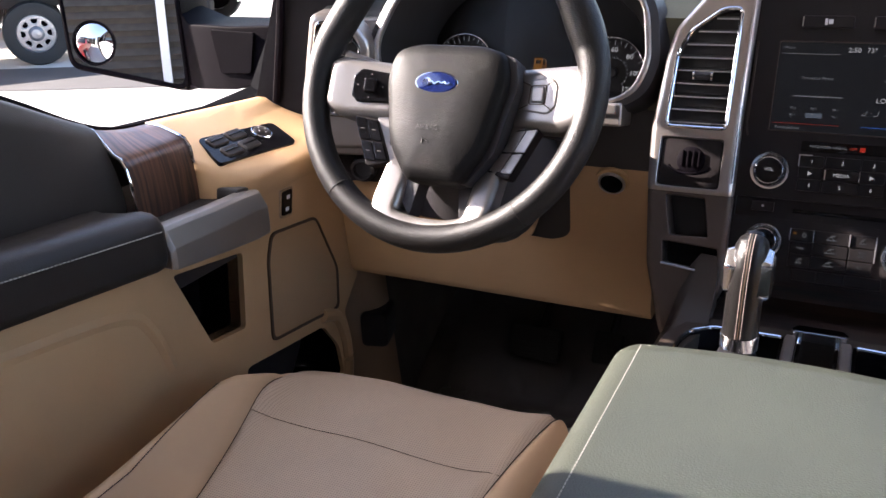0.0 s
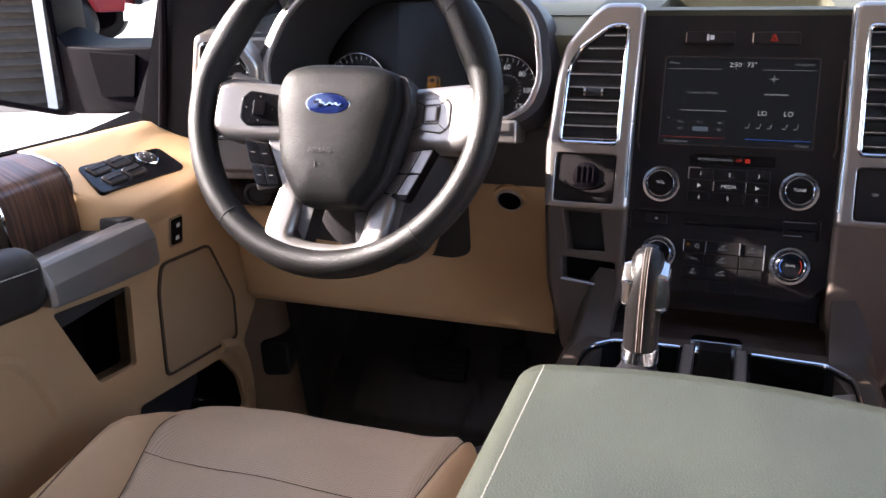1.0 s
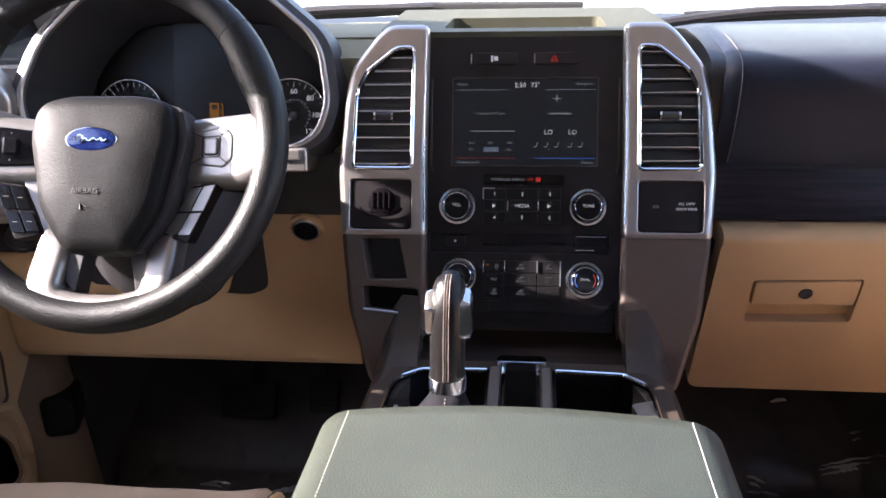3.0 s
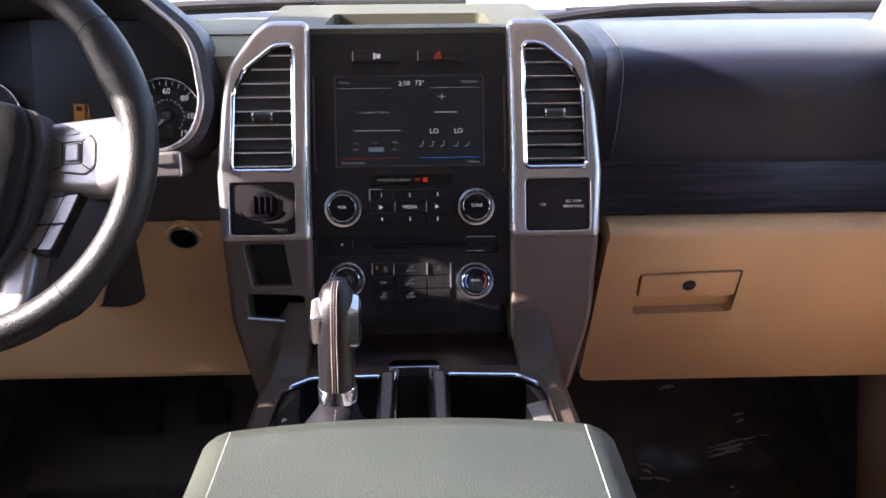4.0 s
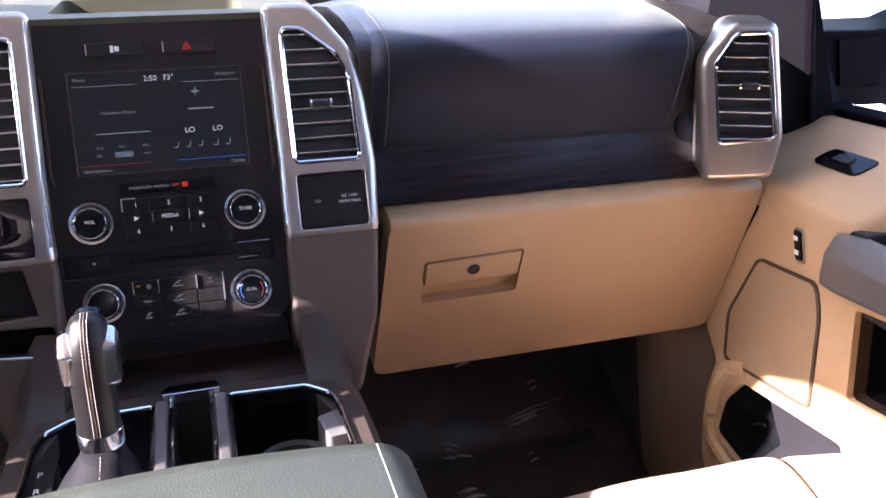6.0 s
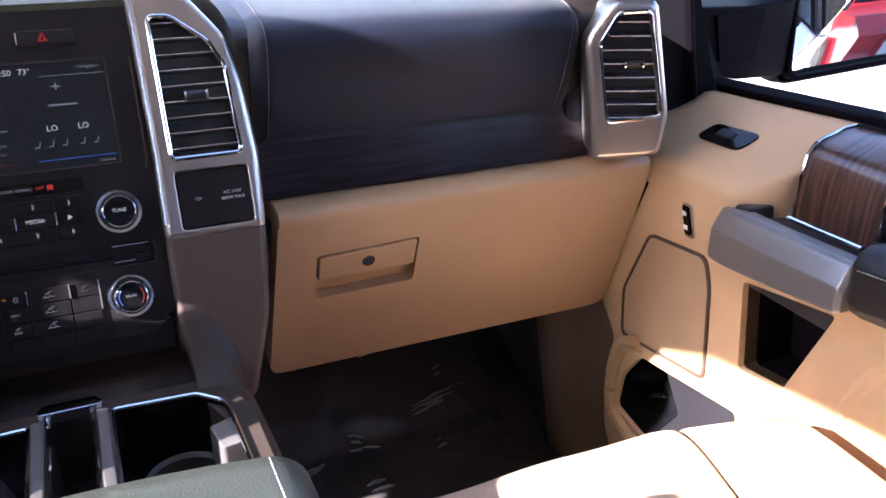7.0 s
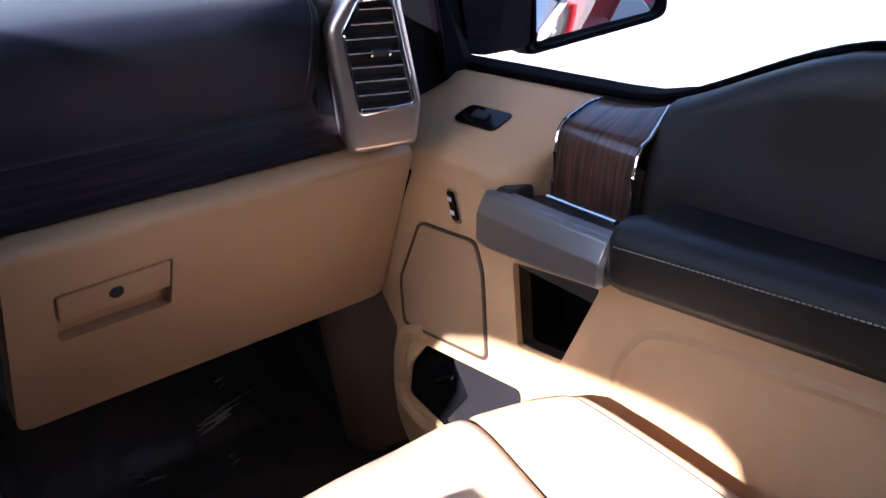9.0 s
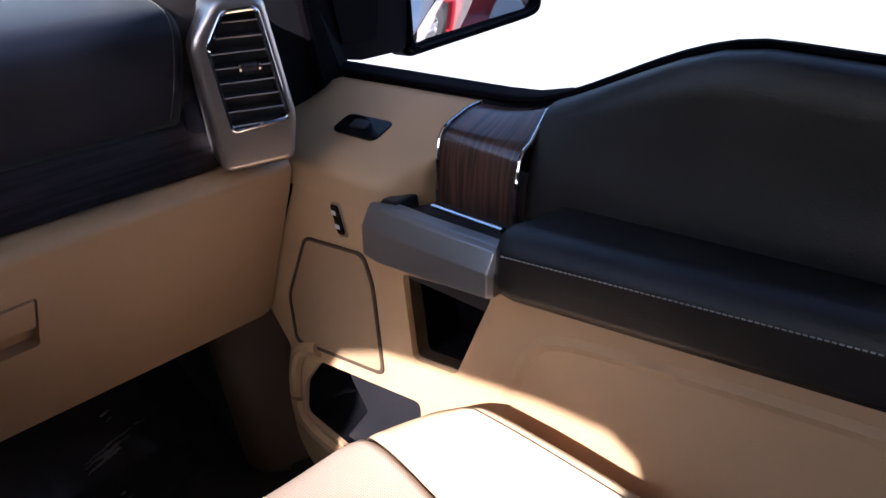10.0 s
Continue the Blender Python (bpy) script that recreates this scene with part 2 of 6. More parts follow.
def crown(outer, m, front, back, holes=(), over=0.006, lip=None, seg=5):
    """A slab like plate(), its edges rolled over widely: over round the outside, lip round the holes."""
    lip = over if lip is None else lip
    bm = bmesh.new()
    last = []
    for k, ring in enumerate((outer, *holes)):
        b = lip if k else over
        rows = [[(x, y, back) for x, y in ring]]
        for i in range(seg + 1):
            a = math.pi / 2 * i / seg
            moved = inset(ring, b * (1 - math.cos(a)) * (-1 if k else 1))
            rows.append([(x, y, front - b + b * math.sin(a)) for x, y in moved])
        last.append(moved)
        vs = [[bm.verts.new(p) for p in r] for r in rows]
        n = len(ring)
        for r0, r1 in zip(vs, vs[1:]):
            for j in range(n):
                bm.faces.new((r0[j], r0[(j + 1) % n], r1[(j + 1) % n], r1[j]))
    for rings, z in ((last, front), ((outer, *holes), back)):
        pts, edges = [], []
        for ring in rings:
            k, n = len(pts), len(ring)
            pts += [Vector(p) for p in ring]
            edges += [(k + i, k + (i + 1) % n) for i in range(n)]
        co, _, tris, *_ = geometry.delaunay_2d_cdt(pts, edges, [], 0, 1e-7)
        vs = [bm.verts.new((p.x, p.y, z)) for p in co]
        for tri in tris:
            c = sum((co[i] for i in tri), Vector((0, 0))) / 3
            if inside(c, rings[0]) and not any(inside(c, h) for h in rings[1:]):
                bm.faces.new([vs[i] for i in tri])
    bmesh.ops.delete(bm, geom=[v for v in bm.verts if not v.link_faces], context="VERTS")
    bmesh.ops.remove_doubles(bm, verts=bm.verts[:], dist=1e-6)
    bm.transform(m)
    return bm


def join(a, b):
    """Adds bmesh b to bmesh a."""
    me = bpy.data.meshes.new("joined")
    b.to_mesh(me)
    b.free()
    a.from_mesh(me)
    bpy.data.meshes.remove(me)
    return a


def loft(rings, ring_closed=True, caps=True, loop=False):
    """A skin over rings of points."""
    bm = bmesh.new()
    vs = [[bm.verts.new(p) for p in r] for r in rings]
    n, k = len(rings[0]), len(rings)
    for i in range(k if loop else k - 1):
        a, b = vs[i], vs[(i + 1) % k]
        for j in range(n if ring_closed else n - 1):
            bm.faces.new((a[j], a[(j + 1) % n], b[(j + 1) % n], b[j]))
    if caps and ring_closed and not loop:
        bm.faces.new(vs[0])
        bm.faces.new(vs[-1])
    return bm


def smooth_path(pts, steps=6, closed=False):
    """A curve through the points."""
    p = [Vector(q) for q in pts]
    out, n = [], len(p)
    for i in range(n if closed else n - 1):
        a, b, c, d = (p[(i + k) % n] if closed else p[min(max(i + k, 0), n - 1)] for k in (-1, 0, 1, 2))
        for j in range(steps):
            t = j / steps
            out.append(0.5 * (2 * b + (c - a) * t + (2 * a - 5 * b + 4 * c - d) * t * t + (3 * b - a - 3 * c + d) * t ** 3))
    return out if closed else out + [p[-1]]


def tube(path, r, n=8, closed=False, flat=1.0, up=(0, 0, 1)):
    """A round (or flattened) bar along a path."""
    pts, rings = [Vector(q) for q in path], []
    k = len(pts)
    for i in range(k):
        a = pts[i - 1] if i or closed else pts[i]
        b = pts[(i + 1) % k] if i < k - 1 or closed else pts[i]
        d = (b - a).normalized()
        s = d.cross(Vector(up))
        s = (s if s.length > 1e-4 else d.cross(Vector((1, 0, 0)))).normalized()
        w = s.cross(d)
        rr = r(i / max(1, k - 1)) if callable(r) else r
        rings.append([pts[i] + s * rr * math.cos(2 * math.pi * j / n) + w * rr * flat * math.sin(2 * math.pi * j / n) for j in range(n)])
    return loft(rings, loop=closed)


def lathe(profile, m, n=40, caps=True):
    """A turned body: profile of (radius, height) about the plane's normal."""
    rings = [[m @ Vector((r * math.cos(2 * math.pi * j / n), r * math.sin(2 * math.pi * j / n), h)) for j in range(n)] for r, h in profile]
    return loft(rings, caps=caps)


def block(x0, y0, z0, x1, y1, z1, bevel=0.004, seg=2):
    bm = bmesh.new()
    bmesh.ops.create_cube(bm, size=1.0)
    bm.transform(Matrix.Translation(((x0 + x1) / 2, (y0 + y1) / 2, (z0 + z1) / 2)) @ Matrix.Diagonal((x1 - x0, y1 - y0, z1 - z0, 1)))
    if bevel:
        bmesh.ops.bevel(bm, geom=bm.edges[:], offset=bevel, segments=seg, profile=0.5, affect="EDGES", clamp_overlap=True)
    return bm


def writing(text, size, m, align="CENTER"):
    """Lettering in the built-in font, as thin raised marks, centred on the plane m."""
    cu = bpy.data.curves.new("lettering", "FONT")
    cu.body, cu.size, cu.extrude, cu.align_x, cu.align_y = text, size, 0.0002, align, "CENTER"
    cu.resolution_u = 2
    ob = bpy.data.objects.new("lettering", cu)
    scene.collection.objects.link(ob)
    bpy.context.view_layer.update()
    me = bpy.data.meshes.new_from_object(ob.evaluated_get(bpy.context.evaluated_depsgraph_get()))
    bm = bmesh.new()
    bm.from_mesh(me)
    bpy.data.objects.remove(ob)
    bpy.data.curves.remove(cu)
    bpy.data.meshes.remove(me)
    bm.transform(m)
    return bm


def stitches(path, every=0.0045, length=0.0032, r=0.0006):
    """A row of short thread stitches along a path, as one mesh."""
    pts = [Vector(p) for p in path]
    bm, run = bmesh.new(), 0.0
    for a, b in zip(pts, pts[1:]):
        d = b - a
        while run < d.length:
            p = a + d.normalized() * run
            join(bm, tube([p, p + d.normalized() * length], r, 5))
            run += every
        run -= d.length
    return bm


# ---- shell of the cab ----
def lean(z):
    """Half width of the side glass at a height: the sides lean inwards."""
    return 0.94 - 0.42 * (z - 0.68)


def side_plane(s):
    return axes((s * 0.94, 0, 0.68), (0, -s, 0), (-s * 0.42, 0, 1))


def on_side(y, z, s):
    return (-s * y, (z - 0.68) * math.hypot(1, 0.42))


def belt(y):
    """Height of the window line of the doors: low in front, with a step up towards the rear."""
    k = min(1, max(0, (-0.27 - y) / 0.34))
    return 0.685 - 0.06 * min(0.3, max(-0.1, -y)) * -1 + 0.118 * k * k * (3 - 2 * k)


def cab_side(s, name):
    out = [(0.62, 0.60), (0.56, 0.82), (0.42, 0.92), (-0.16, 1.345), (-0.28, 1.40), (-1.75, 1.40), (-1.75, 0.60)]
    # Top front edge bent down, unseen, to keep sun off the stack trim.
    front = [(0.074, 0.668), (0.128, 0.90), (-0.14, 1.01), (-0.268, 1.052), (-0.305, 1.105), (-0.355, 1.163), (-0.448, 1.197), (-0.573, 1.217), (-0.70, 1.234), (-0.788, 1.238),
             (-0.825, 1.222), (-0.840, 1.190), (-0.745, 0.88), (-0.735, 0.83)] + [(-0.70 + 0.05 * i, belt(-0.70 + 0.05 * i) - 0.030) for i in range(14)]
    first = -0.87
    if s > 0:
        front = front[:9] + [(-1.02, 1.238), (-1.05, 1.20), (-1.02, 0.88), (-1.01, 0.80)] + [(-1.0 + 0.05 * i, belt(-1.0 + 0.05 * i) - (0.075 if i < 13 else 0.012)) for i in range(20)]
        first = -1.14
    rear = rounded([(first, 0.84), (first - 0.10, 1.24), (-1.52, 1.24), (-1.68, 0.84)], 0.04)
    f = lambda ps: [on_side(y, z, s) for y, z in ps]
    bm = plate(f(out), side_plane(s), 0.0, -0.05, [f(front), f(rear)], 0.006)
    dark = thing("window_rear_left" if s < 0 else "window_rear_right", (s * 0.84, -1.4, 0.84), "dark tinted side window behind the front door", "window", kind="structure")
    part("pane", plate(f(rounded([(first + 0.01, 0.83), (first - 0.095, 1.25), (-1.53, 1.25), (-1.69, 0.83)], 0.04)), side_plane(s), -0.024, -0.028, [], 0), PRIVACY, dark)
    return tagged(part(name, bm, PILLAR), "charcoal pillars and frames round the side windows", "pillar", kind="structure")


cab_side(-1, "wall_left")
cab_side(1, "wall_right")
tagged(part("ceiling", plate([(-0.70, -1.75), (0.70, -1.75)] + [(x, -0.22 + 0.06 * (1 - (x / 0.6) ** 2)) for x in [0.70 - 0.10 * i for i in range(15)]], Matrix.Translation((0, 0, 1.31)), 0.08, 0.0, [], 0.01), HEADLINER), "grey cloth headliner under the cab roof", "ceiling", kind="structure")
back = axes((0, -1.75, 0.6), (1, 0, 0), (0, 0, 1))
tagged(part("wall_rear", plate(box2(-0.98, -0.68, 0.98, 0.78), back, 0.04, 0.0, [rounded(box2(-0.66, 0.25, 0.66, 0.66), 0.05)], 0.01), REAR_TRIM), "plain rear wall of the cab with its window", "wall", kind="structure")
rear_pane = thing("window_rear", (0, -1.73, 0.82), "dark tinted rear window of the cab", "window", kind="structure")
part("pane", plate(rounded(box2(-0.67, 0.24, 0.67, 0.67), 0.05), back, 0.024, 0.018, [], 0), PRIVACY, rear_pane)
tagged(part("wall_front", block(-0.98, 0.68, -0.25, 0.98, 0.72, 0.80), CARPET), "black firewall behind the dashboard", "wall", kind="structure")

FLOOR = -0.03
floor_rings = []
for i in range(41):
    y = 0.70 - 2.45 * i / 40
    z = FLOOR + max(0, y - 0.30) * 0.9
    row = []
    for j in range(49):
        x = -0.96 + 1.92 * j / 48
        hump = 0.16 * max(0, 1 - abs(x) / 0.22) ** 0.5 if abs(x) < 0.22 else 0
        row.append((x, y, z + hump + 0.006 * noise.noise((x * 9, y * 9, 1))))
    floor_rings.append(row)
tagged(part("floor", loft(floor_rings, ring_closed=False), CARPET), "black carpet over the cab floor", "floor", kind="structure")

for s in (-1, 1):
    sill = part("sill_left" if s < 0 else "sill_right", block(min(s * 0.825, s * 1.0), -1.75, -0.25, max(s * 0.825, s * 1.0), 0.70, -0.01, 0.01), CARPET)
    tagged(sill, "black door sill beside the cab floor", "sill", kind="structure")
    post = part("hinge_pillar_left" if s < 0 else "hinge_pillar_right", block(min(s * 0.915, s * 0.99), 0.06, -0.02, max(s * 0.915, s * 0.99), 0.70, 0.665, 0.008), CARPET)
    tagged(post, "dark body pillar ahead of the door", "pillar", kind="structure")

# windscreen, its base outside, and the bonnet
glass_rings = [[(x, 0.62 - 0.70 * k - (0.16 + 0.10 * k) * abs(x) ** 2, 0.805 + 0.51 * k) for x in [-0.86 + 0.26 * k + (1.72 - 0.52 * k) * j / 12 for j in range(13)]] for k in [i / 6 for i in range(7)]]
ws = thing("window_front", (0, 0.6, 0.82), "clear windscreen over the dashboard", "window", kind="structure")
pane = part("pane", loft(glass_rings, ring_closed=False), GLASS, ws)
pane.visible_shadow = False
for s in (-1, 1):
    side = thing("window_left" if s < 0 else "window_right", (s * 0.88, -0.4, 0.80), "clear side window of the cab door", "window", kind="structure")
    sheet = [on_side(y, z, s) for y, z in ((0.09, 0.62), (0.14, 0.91), (-0.28, 1.125), (-0.45, 1.21), (-0.80, 1.25), (-1.06, 1.25), (-1.06, 0.64), (-0.45, 0.62))]
    pane = part("pane", plate(sheet, side_plane(s), -0.024, -0.028, [], 0), GLASS, side)
    pane.visible_shadow = False
cowl = [[(x, 0.40 + 0.34 * k - 0.06 * x * x, 0.800 + 0.01 * k - 0.015 * x * x) for x in [-0.95 + 1.9 * j / 16 for j in range(17)]] for k in [i / 4 for i in range(5)]]
tagged(part("cowl", loft(cowl, ring_closed=False), BLACK), "black plastic tray below the windscreen", "cowl", kind="structure")


def wiper(x0, x1, y, z, rise):
    w = thing("windscreen_wiper", (x0, y, z - 0.03), "black wiper resting on the windscreen base", "wiper", "wipers")
    d = x1 - x0
    arm = [(x0, y, z - 0.01), (x0 + 0.3 * d, y + 0.015, z + 0.012), (x0 + 0.62 * d, y + 0.02, z + rise)]
    part("arm", tube(smooth_path(arm), lambda t: 0.010 - 0.004 * t, 8), BLACK, w)
    part("blade", tube([(x0 + 0.12 * d, y + 0.03, z + 0.002), (x0 + 0.6 * d, y + 0.035, z + rise - 0.004), (x1, y + 0.03, z + rise - 0.006)], 0.008, 8, flat=1.4), RUBBER, w)
    part("pivot", lathe([(0.0, 0.0), (0.02, 0.0), (0.018, 0.02), (0.0, 0.024)], Matrix.Translation((x0, y, z - 0.03)), 20), BLACK, w)


wiper(-0.62, 0.10, 0.52, 0.832, 0.016)
wiper(0.20, 0.86, 0.50, 0.822, 0.014)

# ---- dashboard ----
dash = thing("dashboard", (0, 0.3, 0.0), "two-tone dashboard, black padded top over beige lower panels", "dashboard")


def swept(profile, xs, drop=None):
    """A closed profile of (y, z) carried across the cab; drop(x) gives an offset (dy, dz) and a pinch."""
    rings = []
    for x in xs:
        dy, dz = drop(x) if drop else (0, 0)
        rings.append([(x, y + dy, z + dz) for y, z in profile])
    return loft(rings)


def span(a, b, n):
    return [a + (b - a) * i / n for i in range(n + 1)]


def rim(lo, hi, r):
    """A drop that rounds the ends of a swept pad over a length r."""
    def f(x):
        k = max(0, 1 - min(x - lo, hi - x) / r)
        return (0.012 * k * k, -0.012 * k * k)
    return f


pad_profile = [(0.40, 0.812), (0.30, 0.834), (0.18, 0.846), (0.09, 0.8445), (0.045, 0.8405), (0.012, 0.8355), (-0.010, 0.8305), (-0.022, 0.8255), (-0.030, 0.818), (-0.0335, 0.807), (-0.0335, 0.795), (-0.029, 0.770), (-0.017, 0.732),
               (0.000, 0.696), (0.005, 0.688), (0.012, 0.682), (0.05, 0.682), (0.40, 0.682)]
xs = [0.238, 0.240, 0.245, 0.252, 0.262] + span(0.29, 0.62, 8) + [0.645, 0.652, 0.657, 0.660]
part("passenger_pad", swept(pad_profile, xs, rim(0.238, 0.660, 0.02)), PAD, dash, "soft black padded skin with stitched ends", 40)
for x0 in (0.2555, 0.6425):
    line = [(x0, y, z) for y, z in pad_profile[3:14]]
    c = Vector((x0, 0.1, 0.76))
    part("stitching", stitches([Vector(p) + (Vector(p) - c).normalized() * 0.0006 for p in line]), THREAD, dash, "stitched seam")
part("pad_border", swept([(y + 0.014, z - 0.006) for y, z in pad_profile], [0.224, 0.228, 0.236, 0.66, 0.70, 0.82], lambda x: (0.05 * max(0, x - 0.7) / 0.1, -0.02 * max(0, x - 0.7) / 0.1)), LEATHER, dash)
wood_plane = axes((0, 0.016, 0.656), (1, 0, 0), (0, 0.24, 1))
part("veneer_strip", plate(rounded(box2(0.236, -0.0395, 0.70, 0.036), 0.004), wood_plane, 0.012, -0.02), WOOD_LONG, dash, "glossy near-black wood veneer strip")
lip = [(0.2, 0.6165), (-0.008, 0.6165), (-0.024, 0.6155), (-0.034, 0.6125), (-0.039, 0.607), (-0.040, 0.600), (-0.036, 0.592), (0.2, 0.592)]
part("lower_lip", swept(lip, [0.2505, 0.252, 0.26, 0.5, 0.70, 0.783, 0.788], lambda x: (0.006, -0.004) if x in (0.2505, 0.788) else (0, 0)), BEIGE, dash)
GLOVE = axes((0, -0.036, 0.593), (1, 0, 0), (0, -0.085, 0.245))


def on_glove(x, z):
    return (x, (z - 0.593) * 1.0585)


glove = part("glovebox_lid", plate(rounded([on_glove(0.2505, 0.594), on_glove(0.2405, 0.342), on_glove(0.786, 0.342), on_glove(0.786, 0.594)], [0.002, 0.02, 0.02, 0.002]), GLOVE, 0.0, -0.03,
                                   [rounded([on_glove(0.300, 0.470), on_glove(0.437, 0.473), on_glove(0.438, 0.546), on_glove(0.300, 0.541)], 0.006)], 0.005, 3), BEIGE, dash, "beige glovebox lid")
part("latch_recess", plate([on_glove(0.29, 0.462), on_glove(0.445, 0.462), on_glove(0.445, 0.552), on_glove(0.29, 0.552)], GLOVE, -0.016, -0.028), BEIGE, glove)
part("latch", plate(rounded([on_glove(0.3025, 0.5005), on_glove(0.4345, 0.503), on_glove(0.4355, 0.5435), on_glove(0.3025, 0.5385)], 0.004), GLOVE, 0.002, -0.02, [], 0.003), BEIGE, glove, "beige pull latch")
part("lock", lathe([(0.0, 0.0035), (0.008, 0.0035), (0.009, 0.002), (0.009, -0.002)], GLOVE @ Matrix.Translation((*on_glove(0.369, 0.522), 0)), 24), BLACK, glove, "round black keyhole")
part("underside", block(0.24, 0.085, 0.350, 0.90, 0.66, 0.375, 0.004), CARPET, dash)

for s in (-1, 1):
    part("end_cap", block(min(s * 0.792, s * 0.97), 0.085, 0.36, max(s * 0.792, s * 0.97), 0.40, 0.69, 0.01), PILLAR, dash)
part("end_pad", block(0.66, 0.0, 0.66, 0.80, 0.45, 0.80, 0.02), PAD, dash)
for s in (-1, 1):
    base = [(0.735, 0.075, 0.60), (0.955, 0.035, 0.66), (0.955, 0.45, 0.66), (0.76, 0.45, 0.64)]
    mid = [(0.745, 0.085, 0.83), (0.875, 0.025, 0.86), (0.885, 0.42, 0.82), (0.80, 0.42, 0.82)]
    high = [(0.725, 0.03, 1.00), (0.81, 0.005, 1.01), (0.83, 0.20, 1.01), (0.77, 0.22, 1.00)]
    up = [(0.70, -0.13, 1.14), (0.74, -0.14, 1.15), (0.76, -0.02, 1.16), (0.71, 0.0, 1.15)]
    cover = [[(s * x, y, z) for x, y, z in r] for r in (
        [(0.74, 0.30, 0.80), (0.80, 0.26, 0.80), (0.85, 0.40, 0.80), (0.80, 0.46, 0.80)],
        [(0.69, 0.10, 0.97), (0.76, 0.07, 0.98), (0.79, 0.20, 0.98), (0.74, 0.24, 0.97)],
        [(0.64, -0.08, 1.14), (0.70, -0.12, 1.15), (0.73, 0.00, 1.15), (0.69, 0.03, 1.14)])]
    cv = part("pillar_cover_left" if s < 0 else "pillar_cover_right", soften(loft(cover), 0.008, 2, 40), HEADLINER)
    tagged(cv, "cream cover along the windscreen pillar", "pillar", kind="structure")
    tr = part("pillar_left" if s < 0 else "pillar_right", loft([[(s * x, y, z) for x, y, z in r] for r in (base, mid, high, up)]), PILLAR, None, "", 40)
    tagged(tr, "charcoal plastic trim over the windscreen pillar", "pillar", kind="structure")
    strip_ = part("pillar_seal_left" if s < 0 else "pillar_seal_right", tube(smooth_path([(s * 0.905, 0.034, 0.672), (s * 0.872, 0.024, 0.80), (s * 0.845, 0.012, 0.90), (s * 0.80, -0.004, 1.01)], 5), 0.007, 8), MIRROR_BLACK)
    tagged(strip_, "black rubber seal up the door opening", "seal", kind="structure")

# driver's side of the dashboard
part("knee_panel", swept([(0.25, 0.618), (0.030, 0.618), (0.020, 0.612), (0.019, 0.600), (0.034, 0.48), (0.045, 0.376), (0.054, 0.362), (0.25, 0.362)], [-0.788, -0.786, -0.70, -0.5, -0.243, -0.241]), BEIGE, dash, "beige knee panel")
knee = axes((-0.45, 0.0285, 0.545), (1, 0, 0), (0, -0.12, 0.97))
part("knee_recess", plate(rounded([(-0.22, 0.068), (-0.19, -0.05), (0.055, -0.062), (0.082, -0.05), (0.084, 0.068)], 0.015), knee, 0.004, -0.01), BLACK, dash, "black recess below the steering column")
part("column_opening", plate(rounded([(-0.18, 0.02), (-0.06, -0.055), (0.02, -0.06), (0.05, 0.02)], 0.01), knee, 0.008, -0.01), BEIGE, dash)
part("dash_middle", block(-0.70, 0.02, 0.60, -0.235, 0.30, 0.702, 0.01), BLACK, dash)
start = part("start_button", lathe([(0.0, 0.003), (0.0165, 0.003), (0.0175, 0.0055), (0.0190, 0.0055), (0.0205, 0.002), (0.021, -0.003)], axes((-0.302, 0.0195, 0.591), (1, 0, 0), (0, -0.42, 0.91)), 32), SATIN_BRIGHT, dash, "round black start button in a chrome ring")
part("button_bezel", lathe([(0.0, -0.004), (0.0255, -0.004), (0.025, 0.0015), (0.022, 0.003), (0.0, 0.0028)], axes((-0.302, 0.0205, 0.591), (1, 0, 0), (0, -0.42, 0.91)), 32), BEIGE, start, "beige boss")
part("button_face", lathe([(0.0, 0.0068), (0.0145, 0.0066), (0.0162, 0.0052), (0.0165, 0.003)], axes((-0.302, 0.0195, 0.591), (1, 0, 0), (0, -0.42, 0.91)), 32), PIANO, start)
part("underside", block(-0.90, 0.10, 0.363, -0.24, 0.66, 0.385, 0.004), CARPET, dash)
# top of the dashboard in front of the driver, falling away beside the hood
part("driver_top", swept([(0.45, 0.80), (0.33, 0.838), (0.18, 0.850), (0.06, 0.846), (0.02, 0.825), (0.02, 0.70), (0.45, 0.70)], [-0.255, -0.24, -0.18]), SUNLIT_TOP, dash, "padded top of the dashboard, paled for the sun on it")
part("driver_top", swept([(0.45, 0.80), (0.36, 0.835), (0.26, 0.846), (0.22, 0.83), (0.22, 0.70), (0.45, 0.70)], [-0.84, -0.80, -0.5, -0.25, -0.20]), SUNLIT_TOP, dash)
part("driver_top", swept([(0.45, 0.803), (0.33, 0.841), (0.18, 0.853), (0.075, 0.851), (0.058, 0.847), (0.062, 0.843), (0.18, 0.843), (0.33, 0.831), (0.45, 0.793)], [-0.285, -0.28, -0.23, -0.185]), SUNLIT_TOP, dash)
part("driver_side_top", swept([(0.45, 0.80), (0.33, 0.830), (0.18, 0.838), (0.06, 0.832), (0.02, 0.815), (0.02, 0.66), (0.45, 0.66)], [-0.80, -0.76, -0.70, -0.665]), PAD, dash)
top_plane = Matrix.Translation((0, 0, 0.857))
top = part("centre_top", plate(rounded([(-0.175, 0.018), (0.170, 0.018), (0.185, 0.06), (0.185, 0.36), (-0.20, 0.36), (-0.19, 0.06)], 0.01), top_plane, 0.0, -0.05, [rounded(box2(-0.107, 0.060, 0.104, 0.205), 0.012)], 0.008, 3), CENTRE_TOP, dash, "grey centre cover with a sunken tray")
part("tray_floor", block(-0.115, 0.05, 0.822, 0.112, 0.215, 0.832, 0.002), BLACK, top)

